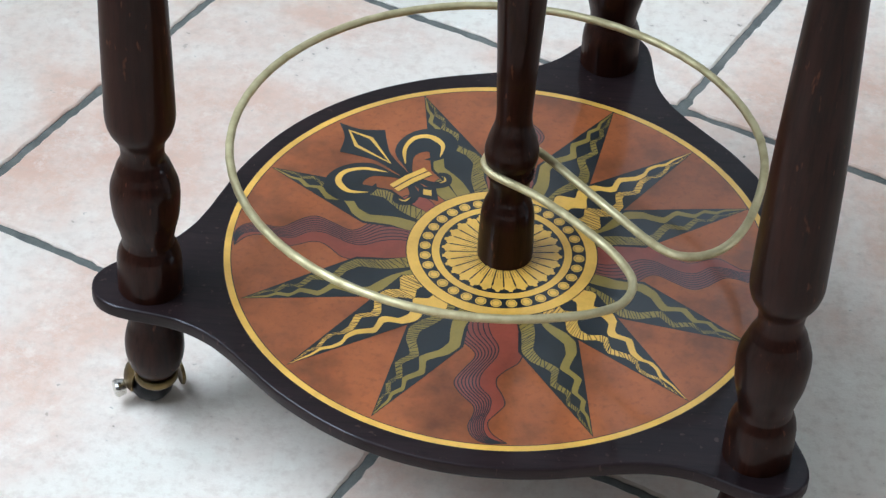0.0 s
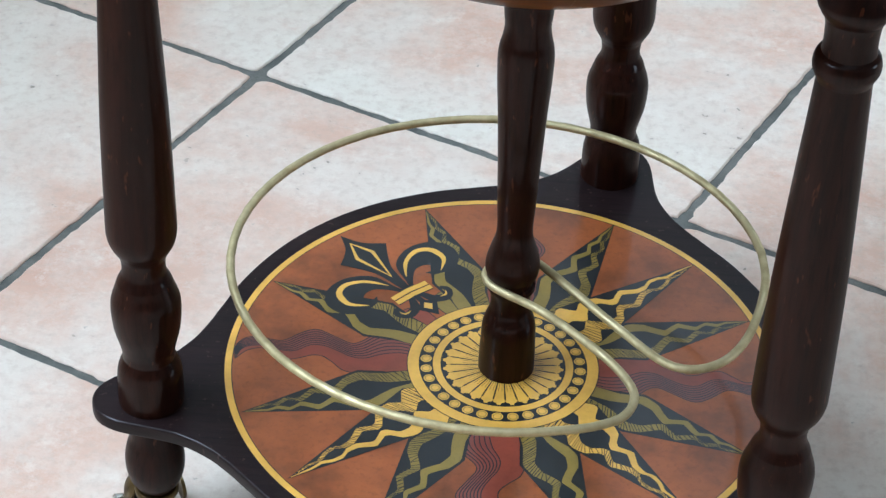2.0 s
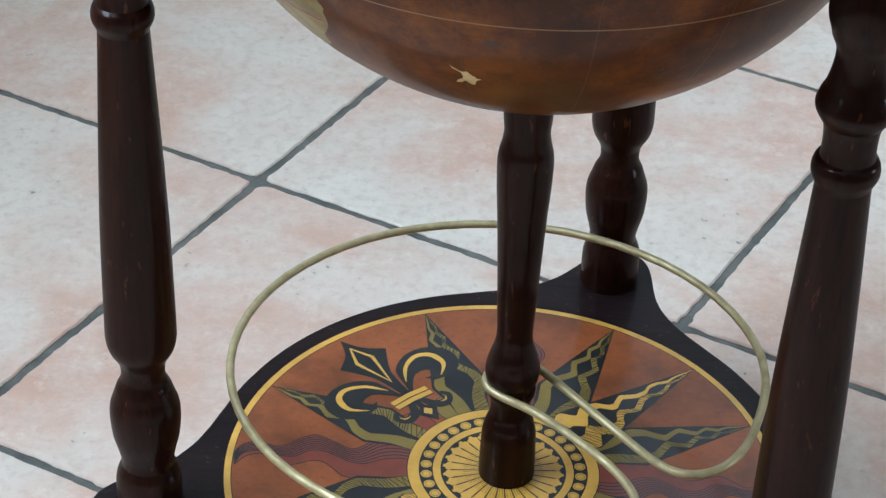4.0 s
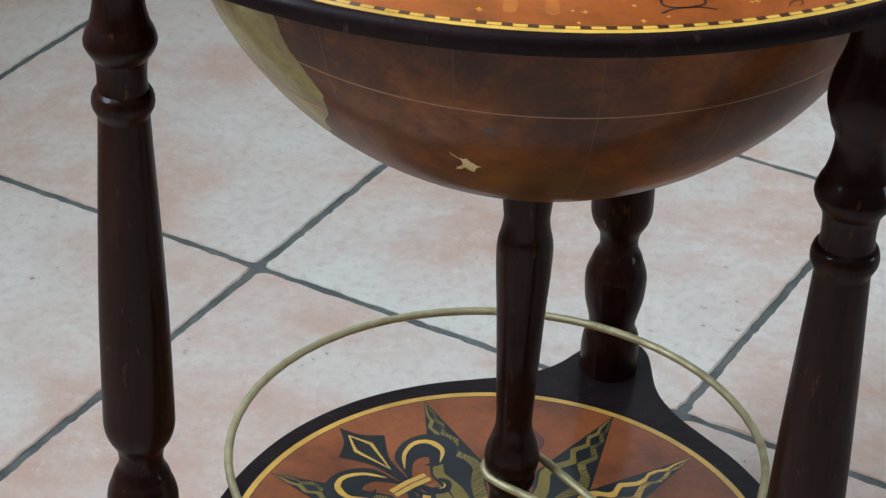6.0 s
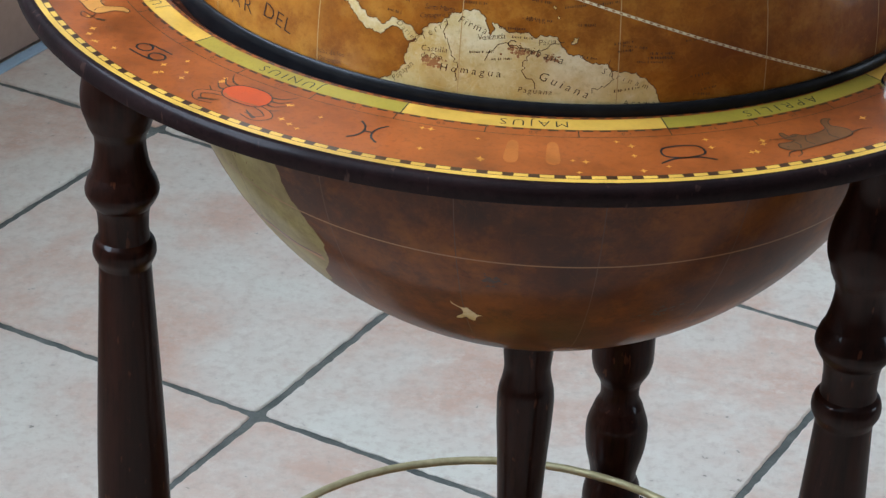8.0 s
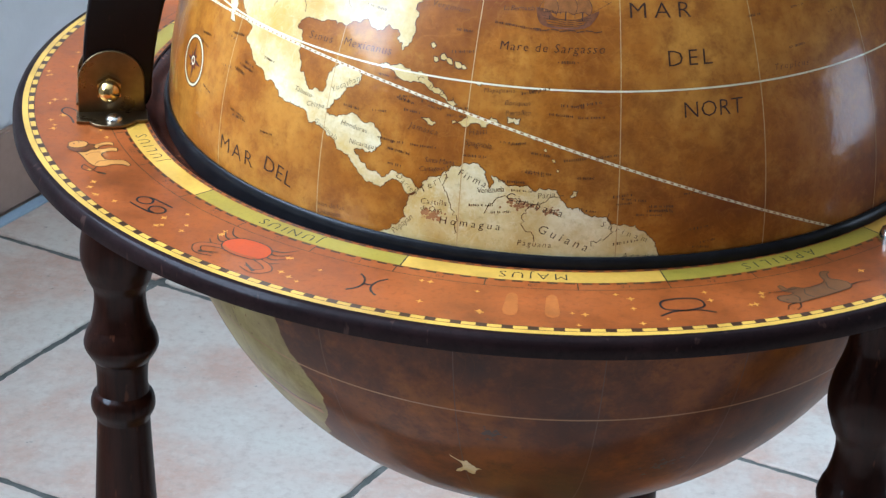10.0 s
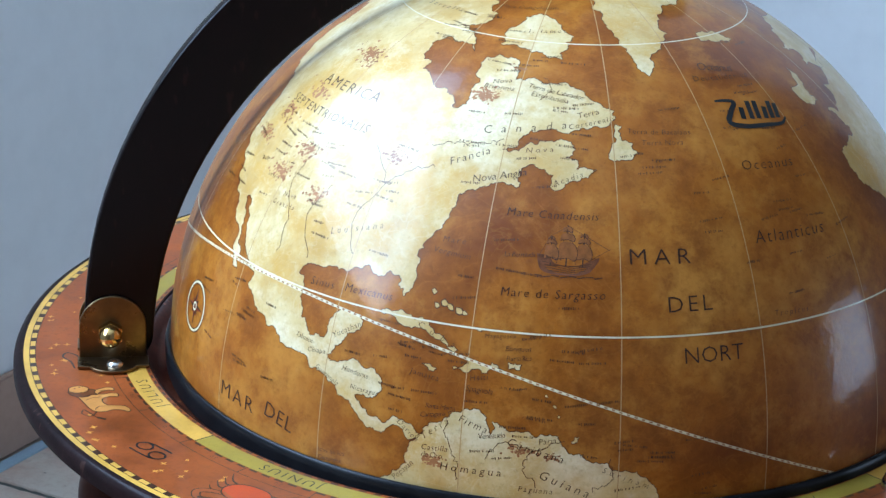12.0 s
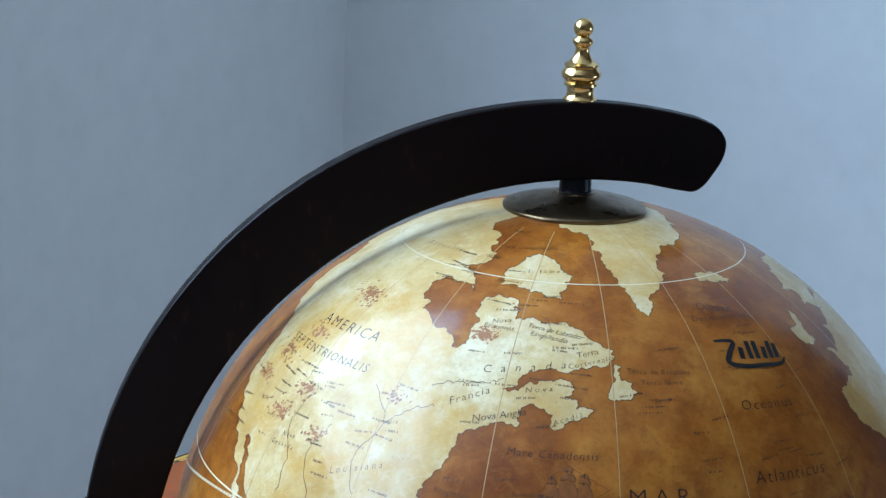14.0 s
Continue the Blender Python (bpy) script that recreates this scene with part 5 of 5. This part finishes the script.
# the small islands north of the long one
sheet = Globe(R_UP, Z_UP)
rnd = random.Random(31)
for e, n, s in ((-17.5, 25.8, 1.5), (-15.7, 24.5, 1.8), (-14.8, 24.1, 1.6), (-13.5, 23.8, 1.7), (-12.6, 23.6, 1.2), (-16.8, 24.1, 1.3), (-10.3, 21.8, 1.0), (-2.2, 15.6, 0.8), (-0.6, 14.2, 0.7), (0.6, 12.9, 0.8), (1.2, 11.6, 0.7)):
    place = map_place(e, n, -40)
    isle = [(s * 0.0011 * rnd.uniform(0.6, 1.2) * math.cos(a * 0.785), s * 0.0007 * rnd.uniform(0.6, 1.2) * math.sin(a * 0.785)) for a in range(8)]
    sheet.fill([(x * 1.35, y * 1.5) for x, y in isle], M_INKSOFT, 1, place)
    sheet.fill(isle, M_LAND, 2, place)
tagged(sheet.build("small_islands", DOME, "scattered small cream islands"), kind="stuff")


def parallel(sh, north, wide, material, layer, a0=-110, a1=125):
    k = math.degrees(wide / R_UP) / 2
    n = 120
    pts, faces = [], []
    for i in range(n + 1):
        e = a0 + (a1 - a0) * i / n
        nn = north(e) if callable(north) else north
        pts += [(e, nn - k), (e, nn + k)]
        if i:
            faces.append((2 * i - 2, 2 * i - 1, 2 * i + 1, 2 * i))
    sh.mesh(pts, faces, material, layer)


def ecliptic(e):
    return math.degrees(math.atan(math.tan(radians(22.6)) * math.cos(radians(e + 46)))) - 1.0


def line_of_map(draw, label):
    sh = Globe(R_UP, Z_UP)
    draw(sh)
    return sh.build("map_line", DOME, label)


line_of_map(lambda sh: parallel(sh, 21.9, 0.0008, M_LINE, 3), "pale tropic line")
line_of_map(lambda sh: parallel(sh, 64.5, 0.0006, M_LINE, 3), "pale arctic circle")


def ladder(sh):
    parallel(sh, ecliptic, 0.0012, M_LINE, 3)
    for k in range(230):
        parallel(sh, ecliptic, 0.0007, M_MOUNT, 4, -110 + k, -110 + k + 0.42)


line_of_map(ladder, "pale ecliptic ladder line")


def meridian(e, material, half):
    def draw(sh):
        sh.mesh([(e + s * half / max(0.12, math.cos(radians(n))), n) for n in range(-1, 79, 2) for s in (-1, 1)], [(2 * i, 2 * i + 1, 2 * i + 3, 2 * i + 2) for i in range(39)], material, 3)
    return draw


for k in range(-5, 7):
    line_of_map(meridian(9.2 + 20.5 * k, M_MERIDIAN, 0.06), "thin meridian line")

for text, east, north, length, height, lean in WORDS:
    sheet = Globe(R_UP, Z_UP)
    caps = text.replace(" ", "").isupper()
    sheet.words(text, length / 1000, height / 1000, M_LETTER if height > 3.3 else M_INKSOFT, 4, map_place(east, north, lean), 0.0 if caps else 0.16)
    sheet.build("map_lettering", DOME, "dark brown map lettering")

# writing too small to read: short bars
rnd = random.Random(8)
sheet = Globe(R_UP, Z_UP)
for e0, e1, n0, n1, count in ((-24, 8, 9, 22, 46), (-50, -40, 8, 20, 8), (-34, -20, 15, 21, 9), (-18, 2, 24, 34, 10), (-16, 20, 40, 47, 12), (24, 52, 22, 46, 16), (-62, -50, 9, 20, 6), (-70, -24, 29, 44, 46), (-20, 6, 44, 62, 30), (22, 60, 44, 66, 14), (-22, 20, 1, 9, 22), (14, 24, 1, 5, 6), (-42, -14, 60, 76, 16)):
    for _ in range(count):
        e, n = rnd.uniform(e0, e1), rnd.uniform(n0, n1)
        if any(abs(n - w[2]) < 1.3 and abs(e - w[1]) < 2 + w[3] * 0.16 / math.cos(radians(n)) for w in WORDS):
            continue
        place = map_place(e, n, rnd.uniform(-8, 10))
        x = -rnd.uniform(0.003, 0.006)
        end = -x
        while x < end:
            w = rnd.uniform(0.00022, 0.0005)
            h = rnd.uniform(0.0006, 0.0013)
            sheet.fill([(x, -h / 2), (x + w, -h / 2), (x + w, h / 2), (x, h / 2)], M_INKSOFT, 4, place)
            x += w + rnd.choice((0.0003, 0.0004, 0.0005, 0.0012))
tagged(sheet.build("small_lettering", DOME, "small dark lettering of the map"), kind="stuff")

# rivers and mountains
sheet = Globe(R_UP, Z_UP)
for pts in ([(-32, 28), (-34, 33), (-31, 38), (-36, 43)], [(-31, 38), (-27, 41), (-23, 42)], [(-40, 26), (-43, 31), (-41, 36)], [(-46, 25), (-47, 30), (-50, 35), (-48, 40)], [(-12, 47.1), (-16, 46.2), (-21, 45.8), (-25, 44.8)], [(-13, 11), (-13.5, 8), (-12, 5), (-11.5, 2)], [(2, 8.5), (-2, 7.2), (-6, 7.6), (-8, 5.5)], [(-2, 7.2), (-3, 4.5), (-1, 2)], [(8, 6), (8.5, 3.5), (6, 2)], [(-6, 54), (-4, 56), (-6, 58)]):
    line = spline([(a, b, 0) for a, b in pts], 8)
    line = [(p.x + rnd.uniform(-0.3, 0.3), p.y + rnd.uniform(-0.3, 0.3)) for p in line]
    sheet.stroke(line, 0.09, M_INKSOFT, 4)
tagged(sheet.build("river_ink", DOME, "thin inked rivers"), kind="stuff")
sheet = Globe(R_UP, Z_UP)
for east, north, spread, count in ((-56, 55, 4, 44), (-64, 42, 3, 22), (-66, 38, 3, 26), (-51, 39, 3, 26), (-54, 35, 3, 30), (-43, 34, 2.5, 18), (-18.5, 53.8, 2.4, 40), (-60, 47, 3, 20), (-15, 4, 1.6, 22), (-4, 7, 1.6, 10), (0.5, 6.2, 1.2, 8), (-13, 59, 2, 6), (-31, 42, 2.5, 16)):
    for _ in range(count * 3):
        place = map_place(east + rnd.gauss(0, spread * 0.52), north + rnd.gauss(0, spread * 0.22), 35)
        s = rnd.uniform(0.0003, 0.0011)
        blot = [(s * rnd.uniform(0.45, 1.35) * math.cos(a), s * 0.8 * rnd.uniform(0.4, 1.3) * math.sin(a)) for a in (0, 0.8, 1.6, 2.4, 3.2, 4.0, 4.8, 5.6)]
        sheet.fill(blot, M_MOUNT, 3, place)
tagged(sheet.build("mountain_shading", DOME, "smudged brown mountains"), kind="stuff")


def galleon(sh, place):
    """A three-masted sailing ship in brown ink."""
    hull = spline(mm3([(-16, -2), (-14, -10), (-7, -12.5), (6, -12.5), (12, -10), (16, -3), (11, -5), (4, -7.5), (-6, -7), (-10, -3), (-16, -2)]), 5)
    sh.fill(hull, M_SHIP, 3, place)
    for k in range(4):
        sh.stroke(mm3([(-13 + k, -6 - k * 1.5), (0, -8.5 - k), (12 - k, -6.5 - k * 1.2)]), 0.0003, M_INKSOFT, 4, place)
    for x, h, w in ((-9, 8, 3.2), (-1, 14, 4.4), (7.5, 10, 3.6)):
        sh.stroke(mm3([(x, -8), (x + 0.4, h)]), 0.0006, M_INKBROWN, 4, place)
        for lo, hi, k in ((-5, h * 0.30, 1.0), (h * 0.36, h * 0.66, 0.75), (h * 0.70, h * 0.92, 0.5)):
            a = w * k
            sail = spline(mm3([(x - a, lo + 0.6), (x - a * 0.75, hi), (x + a * 0.7, hi + 0.3), (x + a * 1.3, (lo + hi) / 2), (x + a, lo), (x + a * 0.2, lo + 1.3), (x - a, lo + 0.6)]), 4)
            sh.fill(sail, M_SAIL, 3, place)
            sh.stroke(sail[len(sail) // 3:], 0.0003, M_INKSOFT, 4, place)
    for a, b in (((-15, -3), (-9, 8)), ((-9, 8), (-1, 13)), ((-1, 14), (7.5, 9)), ((7.5, 9), (21, 1)), ((12, -4), (22, 2)), ((-6, -7), (-1, 12)), ((4, -7), (-1, 12))):
        sh.stroke(mm3([a, b]), 0.00022, M_INKSOFT, 4, place)
    for k in range(8):
        sh.stroke(mm3([(-17 + 4.4 * k, -13.2 - (k % 2)), (-13 + 4.4 * k, -13.5)]), 0.0005, M_INKSOFT, 4, place)


sheet = Globe(R_UP, Z_UP)
galleon(sheet, (lambda f: lambda x, y: f(x * 0.86, y * 0.84))(map_place(1.4, 32.7)))
sheet.build("printed_ship", DOME, "brown ink drawing of a sailing ship")
sheet = Globe(R_UP, Z_UP)
place = map_place(-63.5, 11.4)
sheet.stroke(circle(0.0118, 40), 0.0011, M_LINE, 3, place, closed=True)
sheet.stroke(circle(0.0126, 40), 0.0004, M_INKBROWN, 4, place, closed=True)
sheet.stroke(circle(0.0110, 40), 0.0004, M_INKBROWN, 4, place, closed=True)
for k in range(8):
    a, l = k * 45, 0.0100 if k % 2 == 0 else 0.0055
    sheet.fill([(0, 0), polar(0.0022, a - 45), polar(l, a)], M_RED, 4, place)
    sheet.fill([(0, 0), polar(0.0022, a + 45), polar(l, a)], M_INKBROWN, 4, place)
sheet.stroke(circle(0.0018, 16), 0.0009, M_LINE, 5, place, closed=True)
sheet.build("wind_rose", DOME, "small wind rose on the ocean")
# a maker's mark as plain strokes
sheet = Globe(R_UP, Z_UP)
place = map_place(42.9, 50.7, -9)
sheet.stroke(spline(mm3([(-19, 6), (-14, 6.5), (-9, 5.5), (-13, 0), (-16, -6), (-8, -8), (4, -7.5), (14, -7), (18, -4)]), 6), lambda u: 0.0017 * (0.6 + math.sin(math.pi * u)), M_INK, 4, place)
for x, h in ((-7, 2.5), (-2, 6), (2, 6), (6.5, 2.5), (10.5, 5.5), (14, 4)):
    sheet.stroke(mm3([(x - 0.6, -4), (x + 0.6, h)]), 0.0027, M_INK, 4, place)
tagged(sheet.build("makers_mark", DOME, "dark maker's mark of plain strokes"), kind="stuff")

# southern half: tropic line, a cream strip of land, a small pale island, ship smudges
sheet = Globe(R_LOW, Z_LOW)
parallel(sheet, -21.4, 0.0009, M_PALEBROWN, 2)
sheet.build("map_line", BOWL, "faint tropic line")
for k in range(-5, 7):
    e = 9.2 + 20.5 * k
    sheet = Globe(R_LOW, Z_LOW)
    sheet.mesh([(e + s * 0.07 / math.cos(radians(n)), n) for n in range(-70, 0, 2) for s in (-1, 1)], [(2 * i, 2 * i + 1, 2 * i + 3, 2 * i + 2) for i in range(34)], M_SOUTHLINE, 1)
    sheet.build("map_line", BOWL, "faint meridian line")
sheet = Globe(R_LOW, Z_LOW)
shore = ragged([Vector(p) for p in [(-37, -2), (-40, -9), (-40.5, -14), (-39, -20), (-35, -27.5), (-37, -33), (-41, -40), (-46, -48), (-54, -50), (-58, -40), (-62, -25), (-70, -10), (-72, -2)]], random.Random(3), 3, 0.12, 0.6)
cells = [Vector((-74 + 3 * i, -52 + 3 * j)) for i in range(16) for j in range(18)]
verts, _, faces, *_ = delaunay_2d_cdt(shore + cells, [(i, (i + 1) % len(shore)) for i in range(len(shore))], [], 1, 1e-6)
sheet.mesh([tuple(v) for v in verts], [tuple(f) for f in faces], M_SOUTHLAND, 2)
ridge = spline([(-68, -24, 0), (-64, -29.5, 0), (-55, -31.2, 0), (-49, -31.3, 0), (-44, -31.9, 0), (-37.5, -31.8, 0)], 8)
sheet.stroke([(p.x, p.y) for p in ridge], lambda u: 0.7 + 0.9 * abs(math.sin(11 * u)), M_MOUNT, 3)
sheet.stroke([(p.x, p.y + 0.4) for p in ridge], 0.35, M_INKSOFT, 4)
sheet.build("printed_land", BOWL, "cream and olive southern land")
sheet = Globe(R_LOW, Z_LOW)
isle = ragged([Vector(p) for p in [(-13.5, -32.5), (-11.5, -34.2), (-10.8, -33.8), (-10, -35), (-8.2, -36.2), (-9.4, -36.8), (-9.8, -38.2), (-11.2, -37.2), (-13.2, -38.2), (-12, -36.6), (-11.6, -35.4)]], random.Random(4), 2, 0.2, 0.3)
sheet.fill(isle, M_LAND, 3)
for e, n in ((-6.2, -25.5), (22.3, -34.5)):
    place = map_place(e, n, 0, R_LOW)
    for _ in range(22):
        x, y, s = rnd.gauss(0, 0.004), rnd.gauss(0, 0.003), rnd.uniform(0.0008, 0.002)
        sheet.fill([(x - s, y - s * 0.4), (x, y + s), (x + s, y - s * 0.3)], M_INKBROWN, 2, place)
tagged(sheet.build("southern_marks", BOWL, "small pale island and brown ink marks"), kind="stuff")

# ---- floor tiles, each a piece ----
N_DIR, M_DIR = Vector((0.4271, 0.9042)), Vector((0.8886, -0.4587))
SOLVE = np.linalg.inv(np.array([[N_DIR.x, N_DIR.y], [M_DIR.x, M_DIR.y]]))
STEP_N, STEP_M, JOINT = 0.3803, 0.3813, 0.0074


def crossing(i, j):
    """The joint crossing i rows up and j rows across."""
    return Vector(SOLVE @ np.array([0.3335 + STEP_N * i, -0.4111 + STEP_M * j]))


def tile_mesh(seed):
    rnd = random.Random(seed)
    a, b, c = crossing(0, 0), crossing(1, 0), crossing(0, 1)
    up, ac = b - a, c - a
    gu, ga = JOINT / STEP_N / 2, JOINT / STEP_M / 2
    loop, steps = [], 60
    for u0, v0, u1, v1 in ((gu, ga, gu, 1 - ga), (gu, 1 - ga, 1 - gu, 1 - ga), (1 - gu, 1 - ga, 1 - gu, ga), (1 - gu, ga, gu, ga)):
        for k in range(steps):
            f = k / steps
            u, v = u0 + (u1 - u0) * f, v0 + (v1 - v0) * f
            wob = 0.0013 * noise.noise((u * 9 + seed * 7, v * 9, seed)) + 0.0011 * noise.noise((u * 55, v * 55 + seed * 5, seed)) + rnd.uniform(-0.0007, 0.0005)
            corner = min(f, 1 - f) * steps
            inset = 0.0016 * max(0.0, 1 - corner / 1.5)
            q = Vector((u - 0.5, v - 0.5)) * (1 - (wob + inset) / 0.19)
            loop.append(up * (q.x + 0.5) + ac * (q.y + 0.5))
    bm = bmesh.new()
    mid = (up + ac) / 2
    low = [bm.verts.new((p.x, p.y, -0.004)) for p in loop]
    top = [bm.verts.new((p.x, p.y, -0.0012 + rnd.uniform(-0.0003, 0.0001))) for p in loop]
    ins = [bm.verts.new((*(p + (mid - p).normalized() * 0.0016), 0.0)) for p in loop]
    n = len(loop)
    for r0, r1 in ((low, top), (top, ins)):
        for k in range(n):
            bm.faces.new((r0[k], r0[(k + 1) % n], r1[(k + 1) % n], r1[k]))
    bm.faces.new(ins)
    bmesh.ops.recalc_face_normals(bm, faces=bm.faces)
    me = bpy.data.meshes.new("tile")
    bm.to_mesh(me)
    bm.free()
    me.materials.append(M_TILE)
    return me


TILES = [tile_mesh(s) for s in range(5)]
rnd = random.Random(11)
for i in range(-9, 5):
    for j in range(-4, 10):
        p = crossing(i, j)
        mid = (p + crossing(i + 1, j + 1)) / 2
        q = Vector((*mid, 0))
        if WALL_L - 0.2 < q.dot(ACROSS) < WALL_R + 0.2 and WALL_F - 0.2 < q.dot(ALONG) < WALL_B + 0.2:
            ob = new("tile", TILES[rnd.randrange(5)])
            ob.parent = FLOOR
            ob.location = (p.x, p.y, Z_FLOOR)
